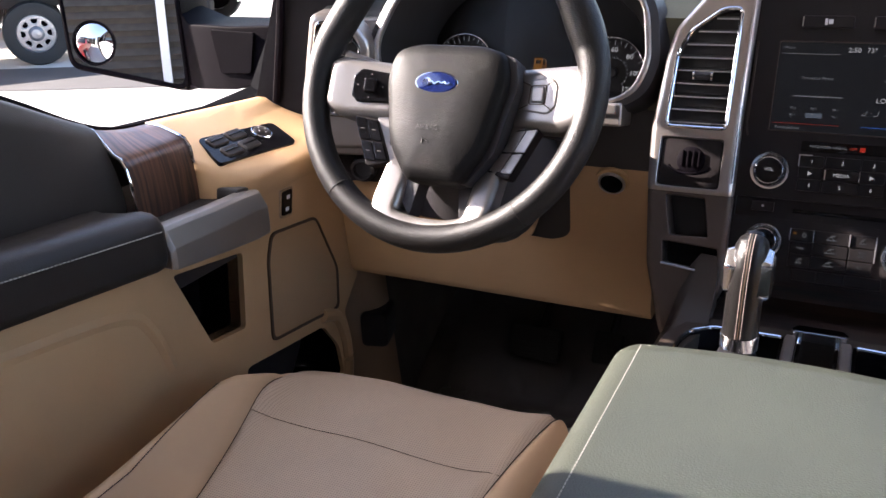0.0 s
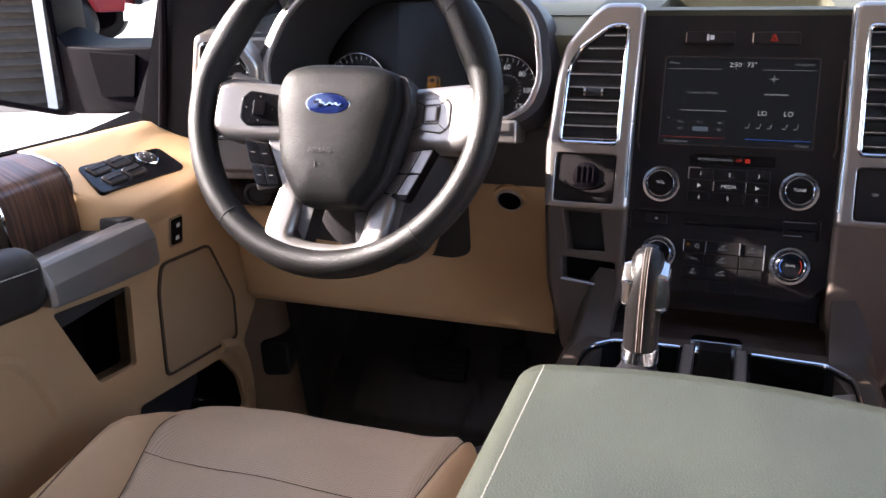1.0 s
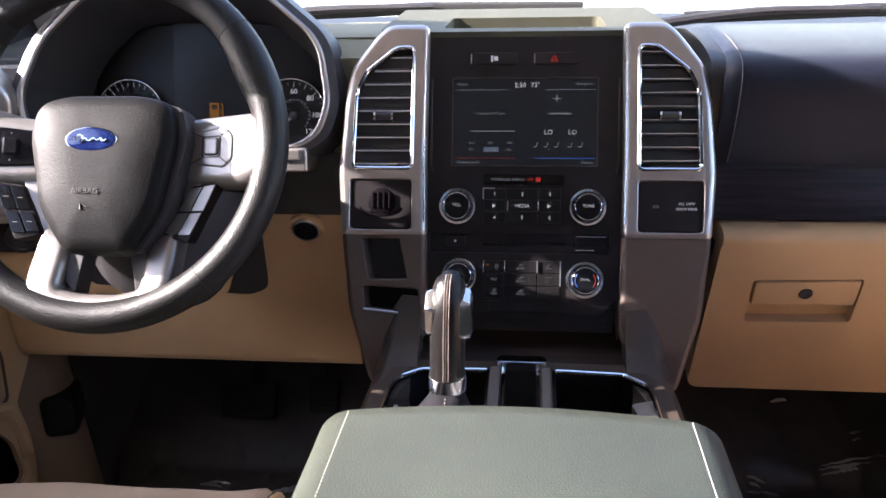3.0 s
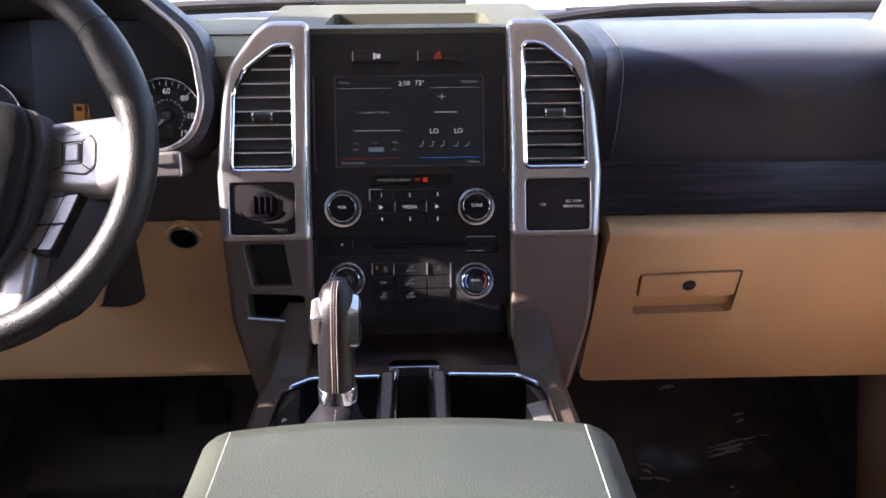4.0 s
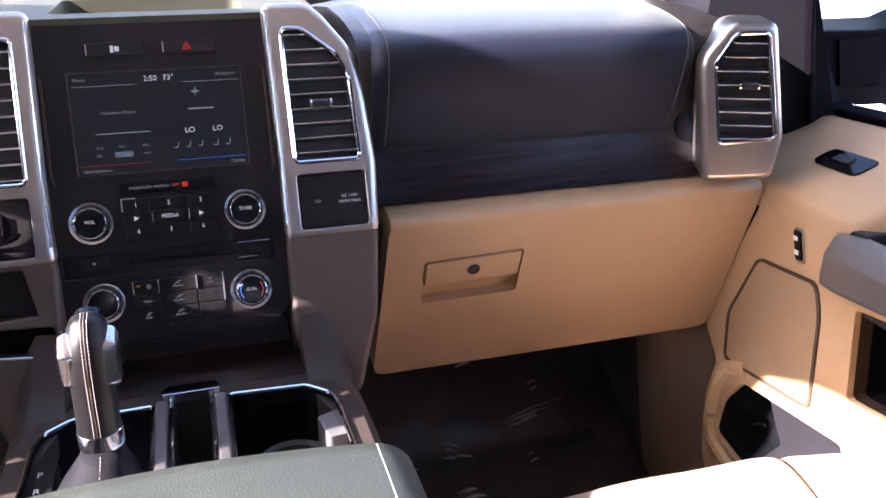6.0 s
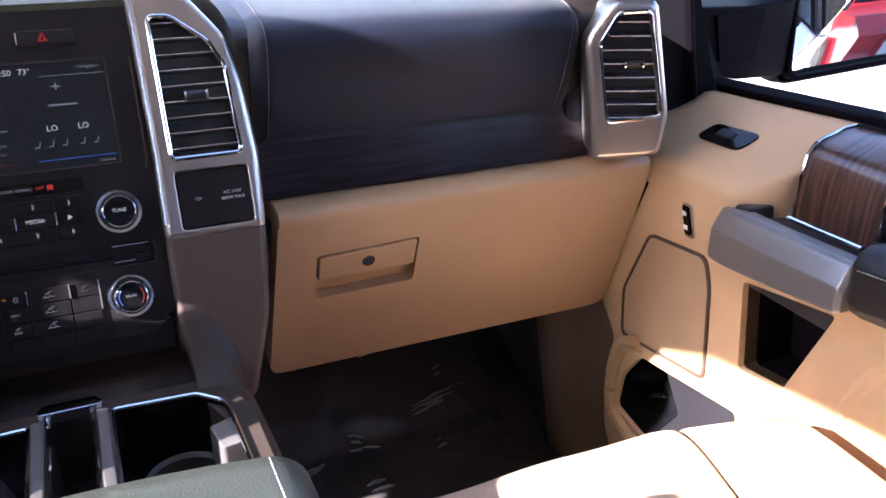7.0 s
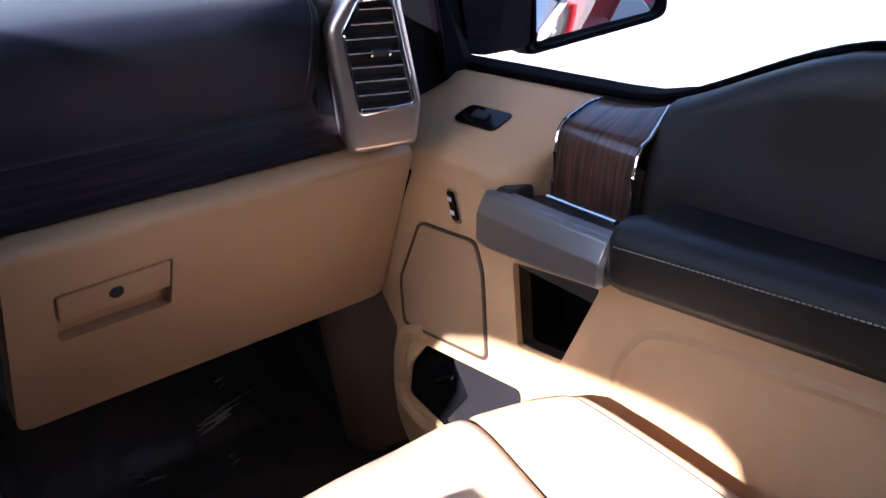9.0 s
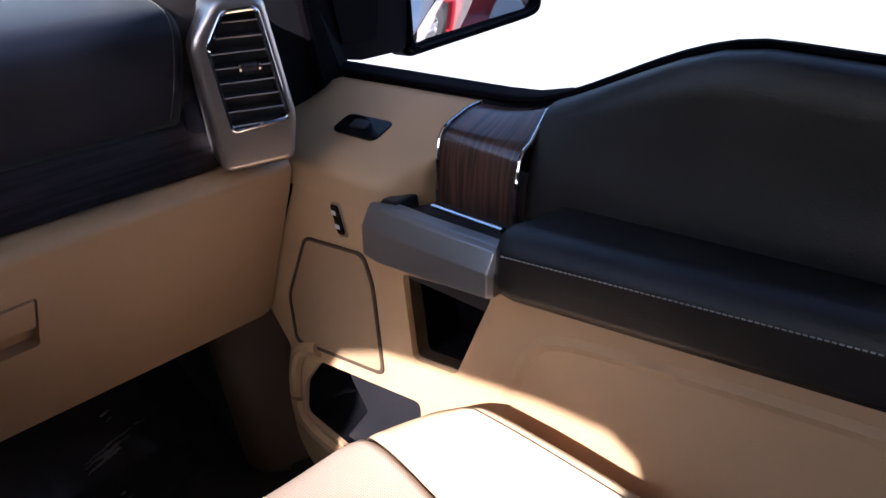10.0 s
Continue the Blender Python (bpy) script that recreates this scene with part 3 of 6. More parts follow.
# instrument cluster
HOOD = axes((-0.452, 0.0, 0.80), (1, 0, 0), (0, 0.32, 0.95))
hood_shape = [(-0.205, -0.072), (-0.222, -0.02), (-0.190, 0.055), (-0.12, 0.122), (0.11, 0.122), (0.195, 0.05), (0.208, -0.03), (0.194, -0.070), (0.165, -0.088), (-0.17, -0.088)]
hood_in = [(x * 0.955, y * 0.94 + (0.002 if y > 0 else -0.001)) for x, y in hood_shape]
cluster = thing("instrument_cluster", (-0.452, 0.10, 0.70), "dark instrument cluster in a silver-edged hood", "gauges")
part("rim", crown(rounded(hood_shape, 0.03, 6), HOOD, 0.012, -0.02, [rounded(hood_in, 0.028, 6)], 0.004, 0.003), SILVER, cluster, "satin silver edge")
grow = lambda k, lift=0.0: [(x * k, y * k + lift) for x, y in hood_shape]
hood_rings = [[HOOD @ Vector((x, y, d)) for x, y in rounded(grow(k), 0.03, 6)] for d, k in ((0.010, 1.0), (0.006, 1.05), (-0.02, 1.09), (-0.14, 1.08), (-0.24, 0.98))]
part("hood", loft(hood_rings, caps=False), BLACK, cluster, "padded dark hood")
part("tunnel", loft([[HOOD @ Vector((x, y, d)) for x, y in rounded(grow(k), 0.03, 6)] for d, k in ((0.004, 0.955), (-0.05, 0.90), (-0.115, 0.84))], caps=False), BLACK, cluster)
DIAL = axes((-0.452, 0.115, 0.765), (1, 0, 0), (0, 0.25, 0.97))
part("face", plate(rounded([(-0.19, -0.11), (0.19, -0.11), (0.18, 0.03), (0.10, 0.098), (-0.11, 0.098), (-0.18, 0.04)], 0.03), DIAL, -0.012, -0.02), SATIN_BLACK, cluster)
for cx, numbers in ((-0.124, False), (0.118, True)):
    cy = -0.032
    ring = part("gauge", plate(disc(0.052, 48, cx, cy), DIAL, 0.004, -0.012, [disc(0.0495, 48, cx, cy)], 0.001), CHROME, cluster, "round gauge with white figures")
    ticks = bmesh.new()
    for i in range(25):
        a = radians(225 - 270 * i / 24)
        r1 = 0.0475 if i % 2 else 0.048
        r0 = r1 - (0.004 if i % 2 else 0.007)
        w = 0.0006
        c, s_ = math.cos(a), math.sin(a)
        plate([(cx + c * r0 - s_ * w, cy + s_ * r0 + c * w), (cx + c * r0 + s_ * w, cy + s_ * r0 - c * w), (cx + c * r1 + s_ * w, cy + s_ * r1 - c * w), (cx + c * r1 - s_ * w, cy + s_ * r1 + c * w)], DIAL, -0.0105, -0.0118, [], 0, into=ticks)
    for i in range(19):
        a = radians(225 - 270 * i / 18)
        plate([(cx + 0.0225 * math.cos(a) + dx, cy + 0.0225 * math.sin(a) + dy) for dx, dy in ((-0.0012, -0.0008), (0.0012, -0.0008), (0.0012, 0.0008), (-0.0012, 0.0008))], DIAL, -0.0105, -0.0118, [], 0, into=ticks)
    part("tick_marks", ticks, INK_DIM, ring)
    part("needle_hub", lathe([(0.0, 0.004), (0.006, 0.0035), (0.008, 0.001), (0.008, -0.002)], DIAL @ Matrix.Translation((cx, cy, -0.0105)), 24), BLACK, ring)
    if numbers:
        for k, word in ((3, "60"), (2, "40"), (4, "80"), (5, "100"), (6, "120"), (1, "20")):
            a = radians(225 - 270 * k / 6)
            part("figure", writing(word, 0.011, DIAL @ Matrix.Translation((cx + 0.034 * math.cos(a), cy + 0.034 * math.sin(a), -0.0112))), INK, ring)
    a = radians(222)
    part("needle", plate([(cx - 0.002 * math.sin(a), cy + 0.002 * math.cos(a)), (cx + 0.002 * math.sin(a), cy - 0.002 * math.cos(a)), (cx + 0.04 * math.cos(a), cy + 0.04 * math.sin(a))], DIAL, -0.008, -0.009, [], 0), INK_DIM, ring)
# display between the gauges, with the fuel warning
part("display", plate(rounded(box2(-0.062, -0.075, 0.055, 0.105), 0.006), DIAL, -0.0105, -0.0125), KEY_BLACK, cluster, "dark display between the gauges")
pump = plate(rounded(box2(-0.008, -0.036, 0.006, -0.014), 0.001), DIAL, -0.009, -0.0105, [rounded(box2(-0.0055, -0.023, 0.0035, -0.017), 0.0008)], 0)
plate(box2(-0.0105, -0.039, 0.0085, -0.037), DIAL, -0.009, -0.0105, [], 0, into=pump)
join(pump, tube([DIAL @ Vector(p) for p in ((0.006, -0.026, -0.0095), (0.0095, -0.026, -0.0095), (0.0098, -0.034, -0.0095), (0.0122, -0.034, -0.0095), (0.0118, -0.018, -0.0095), (0.009, -0.015, -0.0095))], 0.0008, 6))
part("fuel_lamp", pump, AMBER, cluster, "amber fuel warning lamp")

# ---- centre stack ----
SLOPE = 0.36
STACK = axes((0, 0, 0.80), (1, 0, 0), (0, SLOPE, 1))


def on_stack(x, z):
    return (x, (z - 0.80) * math.hypot(1, SLOPE))


def stack_shape(pts):
    return [on_stack(x, z) for x, z in pts]


def stack_box(x0, z0, x1, z1, r=0.003):
    return rounded(stack_shape(box2(x0, z0, x1, z1)), r)


def stack_at(x, z, out=0.0):
    return STACK @ Matrix.Translation((*on_stack(x, z), out))


stack = thing("centre_stack", (0, 0.05, 0.44), "black centre stack with screen, knobs and silver-framed vents", "console")
part("bezel", plate(rounded(stack_shape([(-0.121, 0.857), (0.120, 0.857), (0.124, 0.62), (0.121, 0.548), (0.098, 0.524), (-0.098, 0.524), (-0.121, 0.548), (-0.124, 0.62)]), 0.006), STACK, 0.0, -0.05, [stack_box(-0.0905, 0.699, 0.0905, 0.8015, 0.002), stack_box(-0.118, 0.595, 0.108, 0.6185, 0.003)], 0.003, 3), SATIN_BLACK, stack, "satin black fascia")
part("lower_fascia", plate(rounded(stack_shape([(-0.118, 0.53), (0.118, 0.53), (0.112, 0.44), (-0.112, 0.44)]), 0.004), STACK, -0.035, -0.06), WOOD_DARK, stack)
screen = part("screen", plate(stack_box(-0.092, 0.697, 0.092, 0.803, 0.002), STACK, -0.003, -0.008, [], 0.0005), SCREEN, stack, "dim touch screen")


def mark(text, size, x, z, material, parent, out=-0.0026):
    return part("lettering", writing(text, size, stack_at(x, z, out)), material, parent, sharp=20)


def bar(x0, z0, x1, z1, material, parent, out=-0.0024):
    return part("marking", plate(stack_shape(box2(x0, z0, x1, z1)), STACK, out, out - 0.0006, [], 0), material, parent)


for text, size, x, z in (("2:50", 0.0085, -0.006, 0.7935), ("73°", 0.0085, 0.013, 0.7935), ("LO", 0.0085, 0.030, 0.738), ("LO", 0.0085, 0.060, 0.738)):
    mark(text, size, x, z, INK, screen)
for text, size, x, z in (("Phone", 0.005, -0.079, 0.795), ("Navigation", 0.005, 0.074, 0.795), ("Connect a Phone", 0.0052, -0.043, 0.7605), ("Entertainment", 0.005, -0.070, 0.7025), ("Climate", 0.005, 0.078, 0.7025),
                         ("93.3", 0.0042, -0.066, 0.7255), ("95.5", 0.0042, -0.043, 0.7255), ("98.5", 0.0042, -0.018, 0.7255), ("93.1", 0.0042, -0.066, 0.7175), ("96.1", 0.0042, -0.018, 0.7175)):
    mark(text, size, x, z, INK_DIM, screen)
bar(0.030, 0.7592, 0.058, 0.7609, INK_DIM, screen)
bar(-0.068, 0.7390, -0.012, 0.7401, INK_DIM, screen)
bar(-0.051, 0.7150, -0.032, 0.7205, HILITE, screen)
bar(-0.088, 0.7880, -0.022, 0.7885, INK_DIM, screen)
bar(0.026, 0.7880, 0.088, 0.7885, INK_DIM, screen)
bar(-0.088, 0.7075, -0.012, 0.7078, REDLIT, screen)
bar(0.012, 0.7075, 0.088, 0.7078, BLUELIT, screen)
part("screen_edge", plate(stack_box(-0.0915, 0.6975, 0.0915, 0.8025, 0.002), STACK, 0.0006, -0.003, [stack_box(-0.0902, 0.6988, 0.0902, 0.8012, 0.002)], 0.0003), TAUPE, screen)
for i, x in enumerate((0.014, 0.027, 0.040, 0.057, 0.070)):
    seat_icon = plate(stack_shape([(x - 0.003, 0.7205), (x + 0.0015, 0.7205), (x + 0.003, 0.7265), (x + 0.002, 0.7265), (x + 0.0008, 0.7215), (x - 0.003, 0.7215)]), STACK, -0.0022, -0.003, [], 0)
    part("seat_icon", seat_icon, INK_DIM, screen)
dirs = plate([(p[0] + on_stack(0.040, 0.778)[0], p[1] + on_stack(0.040, 0.778)[1]) for p in ((-0.001, 0.001), (0, 0.006), (0.001, 0.001), (0.006, 0), (0.001, -0.001), (0, -0.006), (-0.001, -0.001), (-0.006, 0))], STACK, -0.0022, -0.003, [], 0)
part("compass_icon", dirs, INK_DIM, screen)

# buttons above and below the screen
for x0, x1, hazard in ((-0.069, -0.010, False), (0.010, 0.066, True)):
    b = part("button", plate(stack_box(x0, 0.817, x1, 0.831, 0.003), STACK, 0.003, -0.005, [], 0.0015), SATIN_BLACK, stack, "black push button")
    bar(x0 + 0.0008, 0.8185, x0 + 0.0022, 0.8295, CHROME, b, 0.0036)
    if hazard:
        tri = stack_shape([(0.031, 0.8205), (0.041, 0.8205), (0.036, 0.829)])
        tri_in = stack_shape([(0.0335, 0.8219), (0.0385, 0.8219), (0.036, 0.8262)])
        part("hazard_mark", plate(tri, STACK, 0.0036, 0.002, [tri_in], 0), REDLIT, b)
    else:
        bar(-0.043, 0.8205, -0.040, 0.8275, PRINT, b, 0.0034)
        bar(-0.039, 0.8215, -0.034, 0.8265, PRINT, b, 0.0034)
lamp = part("airbag_lamp_strip", plate(stack_box(-0.050, 0.676, 0.050, 0.688, 0.002), STACK, 0.001, -0.004, [], 0.0005), PIANO, stack, "gloss strip with the airbag warning")
mark("PASSENGER AIRBAG", 0.0046, -0.020, 0.682, INK_DIM, lamp, 0.0012)
mark("OFF", 0.0046, 0.008, 0.682, REDLIT, lamp, 0.0012)
bar(0.015, 0.6795, 0.021, 0.6845, REDLIT, lamp, 0.0018)


def knob(x, z, r, word, arcs=False):
    k = part("knob", lathe([(0.0, 0.002), (r * 0.76, 0.004), (r * 0.79, 0.0075), (r * 0.92, 0.0080), (r, 0.003), (r, -0.003)], stack_at(x, z), 56), POLISHED, stack, "chrome-ringed rotary knob")
    part("knob_face", lathe([(0.0, 0.0185), (r * 0.60, 0.0185), (r * 0.66, 0.0174), (r * 0.70, 0.0160), (r * 0.745, 0.012), (r * 0.755, 0.003)], stack_at(x, z), 56), PIANO, k, "black face")
    part("knob_edge", tube([stack_at(x, z, 0.0176) @ Vector((r * 0.655 * math.cos(2 * math.pi * i / 48), r * 0.655 * math.sin(2 * math.pi * i / 48), 0)) for i in range(48)], 0.0007, 6, closed=True), CHROME, k)
    if word:
        part("lettering", writing(word, 0.0056 if word != "DUAL" else 0.0045, stack_at(x, z + 0.001, 0.0188)), INK, k)
    if arcs:
        for a0, mtl in ((140, BLUELIT), (-40, REDLIT)):
            part("colour_arc", tube([stack_at(x, z, 0.0188) @ Vector((r * 0.5 * math.cos(radians(a0 + 8 * i)), r * 0.5 * math.sin(radians(a0 + 8 * i)), 0)) for i in range(11)], 0.0006, 5), mtl, k)


knob(-0.0825, 0.650, 0.0245, "VOL")
knob(0.0795, 0.650, 0.0245, "TUNE")
knob(0.0770, 0.565, 0.0245, "DUAL", True)
knob(-0.0790, 0.568, 0.0235, "")
keys = (("1", "2", "3"), ("⏮", "MEDIA", "⏭"), ("4", "5", "6"))
for r_, row in enumerate(keys):
    for c_, word in enumerate(row):
        x0, x1 = (-0.0495, -0.0207, 0.0193)[c_], (-0.0219, 0.0181, 0.0461)[c_]
        z1 = 0.6712 - 0.0138 * r_
        b = part("button", plate(stack_box(x0, z1 - 0.0130, x1, z1, 0.0015), STACK, 0.004, -0.003, [], 0.001), KEY_BLACK, stack, "black radio button")
        if word in "⏮⏭":
            cx = (x0 + x1) / 2
            part("track_mark", plate(stack_shape([(cx - 0.003, z1 - 0.009), (cx + 0.002, z1 - 0.0065), (cx - 0.003, z1 - 0.004)]), STACK, 0.0044, 0.0036, [], 0), INK, b)
        else:
            part("lettering", writing(word, 0.0066 if len(word) < 2 else 0.0062, stack_at((x0 + x1) / 2, z1 - 0.0066, 0.0042)), INK, b)
        # Chrome bar draws the bright highlight at this key's left edge.
        if word == "MEDIA":
            bar(x0 + 0.0004, z1 - 0.0122, x0 + 0.0022, z1 - 0.0008, CHROME, b, 0.0047)
slot = part("disc_slot", plate(stack_box(-0.118, 0.594, 0.108, 0.620, 0.003), STACK, -0.006, -0.02), SATIN_BLACK, stack, "black disc slot")
part("slot_bar", plate(stack_box(-0.05, 0.6035, 0.105, 0.6085, 0.001), STACK, -0.0045, -0.010, [], 0.001), PIANO, slot)
part("slot_insert", plate(stack_box(0.066, 0.598, 0.104, 0.616, 0.001), STACK, -0.0035, -0.010, [stack_box(0.070, 0.605, 0.1, 0.6075, 0.0005)], 0.001), KEY_BLACK, slot)
for z, x1 in ((0.6155, 0.103), (0.5995, 0.088)):
    bar(0.067, z - 0.0005, x1, z + 0.0005, SATIN_BRIGHT, slot, -0.0028)
b = part("button", plate(stack_box(-0.098, 0.6030, -0.072, 0.6140, 0.001), STACK, 0.001, -0.012, [], 0.001), SATIN_BLACK, stack, "black eject button")
bar(-0.0865, 0.6075, -0.0835, 0.6100, PRINT, b, 0.0016)
for r_ in range(3):
    for c_, (x0, x1) in enumerate(((-0.0480, -0.0225), (-0.0215, 0.0180), (0.0190, 0.0465))):
        z1 = 0.5862 - 0.0150 * r_
        b = part("button", plate(stack_box(x0, z1 - 0.0142, x1, z1, 0.0015), STACK, 0.003, -0.003, [], 0.001), KEY_BLACK, stack, "black climate button")
        cx = (x0 + x1) / 2
        wide = 0.012 if c_ == 1 else 0.008
        words = {(1, 0): ("MAX",), (1, 2): ("MAX", "A/C"), (2, 2): ("A/C",)}.get((r_, c_), ())
        for i, word in enumerate(words):
            part("lettering", writing(word, 0.0040, stack_at(cx, z1 - 0.0070 + 0.0044 * (len(words) - 1) / 2 - 0.0044 * i, 0.0034)), INK_DIM, b)
        if (r_, c_) == (0, 0):
            part("power_mark", plate(stack_shape(disc(0.0024, 16, cx + 0.003, z1 - 0.0068)), STACK, 0.0037, 0.0031, [stack_shape(disc(0.0017, 16, cx + 0.003, z1 - 0.0068))], 0), INK_DIM, b)
        elif not words:
            for k, (u0, u1, v) in enumerate(((-0.5, 0.5, 0.0095), (-0.34, -0.22, 0.0080), (0.10, 0.22, 0.0080), (-0.24, 0.12, 0.0062), (-0.05, 0.38, 0.0046))):
                bar(cx + u0 * wide, z1 - v, cx + u1 * wide, z1 - v + 0.0008, INK_DIM, b, 0.0037)
        if r_ == 0 and c_ == 0:
            bar(x0 + 0.003, z1 - 0.0062, x0 + 0.0065, z1 - 0.0042, AMBER, b, 0.0038)
for x0, x1 in ((-0.042, -0.014), (-0.013, 0.017), (0.018, 0.058)):
    b = part("button", plate(stack_box(x0, 0.5265, x1, 0.5395, 0.0015), STACK, 0.002, -0.003, [], 0.001), KEY_BLACK, stack, "black seat heater button")
# Bright metal bars stand in for sun highlights along the key edges.
for x, z0, z1 in ((-0.0502, 0.6585, 0.6712), (0.0187, 0.6446, 0.6572), (-0.0487, 0.5722, 0.5862), (-0.0220, 0.5722, 0.5862), (0.0185, 0.5722, 0.5862), (0.0472, 0.5570, 0.5862)):
    part("key_highlight", plate(stack_box(x - 0.0007, z0, x + 0.0007, z1, 0.0003), STACK, 0.0052, -0.003, [], 0.0004), SATIN_BRIGHT, stack, "thin bright bar for the sunlit edge of a key")
part("key_highlight", plate(stack_box(-0.0508, 0.6709, -0.036, 0.6721, 0.0003), STACK, 0.0050, -0.003, [], 0.0004), SATIN_BRIGHT, stack)
for s in (-1, 1):
    part("side_strip", tube([stack_at(s * x, z, 0.003) @ Vector((0, 0, 0)) for x, z in ((0.1165, 0.80), (0.1165, 0.70), (0.114, 0.69))], 0.0014, 6), TAUPE, stack)


def air_vent(parent, m, opening, rows, tab, slat_tilt=25):
    """A vent: chrome lining, slats behind it, upright vanes and a thumb tab, in the plane m."""
    xs_, ys_ = [p[0] for p in opening], [p[1] for p in opening]
    cx, cy = (min(xs_) + max(xs_)) / 2, (min(ys_) + max(ys_)) / 2
    inner = [(cx + (x - cx) * 0.90, cy + (y - cy) * 0.948) for x, y in opening]
    v = part("vent", tube([m @ Vector((x, y, 0.0012)) for x, y in rounded([(cx + (x - cx) * 0.985, cy + (y - cy) * 0.99) for x, y in opening], 0.007)], 0.0027, 10, closed=True), CHROME, parent, "air vent with a chrome lining")
    part("vent_lining", loft([[m @ Vector((x, y, d)) for x, y in rounded(r_, 0.006)] for r_, d in ((opening, 0.0), (inner, -0.012))], caps=False), BLACK, v)
    part("vent_shaft", loft([[m @ Vector((x, y, d)) for x, y in rounded(opening, 0.006)] for d in (-0.010, -0.05)], caps=True), BLACK, v)
    y0, y1 = min(ys_), max(ys_)
    for i in range(rows):
        y = y0 + (y1 - y0) * (i + 0.6) / (rows + 0.2)
        cross = []
        for (ax, ay), (bx, by) in zip(inner, inner[1:] + inner[:1]):
            if (ay - y) * (by - y) < 0:
                cross.append(ax + (bx - ax) * (y - ay) / (by - ay))
        if len(cross) < 2:
            continue
        xa, xb = min(cross), max(cross)
        tilt = m @ Matrix.Translation((0, y, -0.010)) @ pose(0, 0, 0, slat_tilt)
        part("slat", plate(box2(xa, -0.0012, xb, 0.0012), tilt, 0.010, -0.010, [], 0.0006), BLACK, v)
        # Bright line along the slat draws the light on its edge.
        part("slat_highlight", tube([tilt @ Vector((xa, 0, 0.0102)), tilt @ Vector((xb, 0, 0.0102))], 0.0011, 6), SATIN_BRIGHT, v)
    for i in range(4):
        x = min(xs_) + (max(xs_) - min(xs_)) * (i + 1) / 5
        part("vane", plate(box2(x - 0.0008, y0 + 0.002, x + 0.0008, y0 + (y1 - y0) * (0.72 if abs(x) < 10 else 1)), m, -0.026, -0.042, [], 0), BLACK, v)
    t = part("thumb_tab", tube([m @ Vector((tab[0] + dx, tab[1], 0.003)) for dx in (-0.0105, -0.009, 0.009, 0.0105)], lambda k: 0.0042 if 0.1 < k < 0.9 else 0.0030, 14, flat=1.2), BLACK, v, "black thumb tab")
    for s in (-1, 1):
        part("tab_end", tube([m @ Vector((tab[0] + s * dx, tab[1], 0.003)) for dx in (0.0100, 0.0110, 0.0125, 0.0130)], lambda k: 0.0050 if k < 0.7 else 0.0036, 14, flat=1.2), CHROME, t)


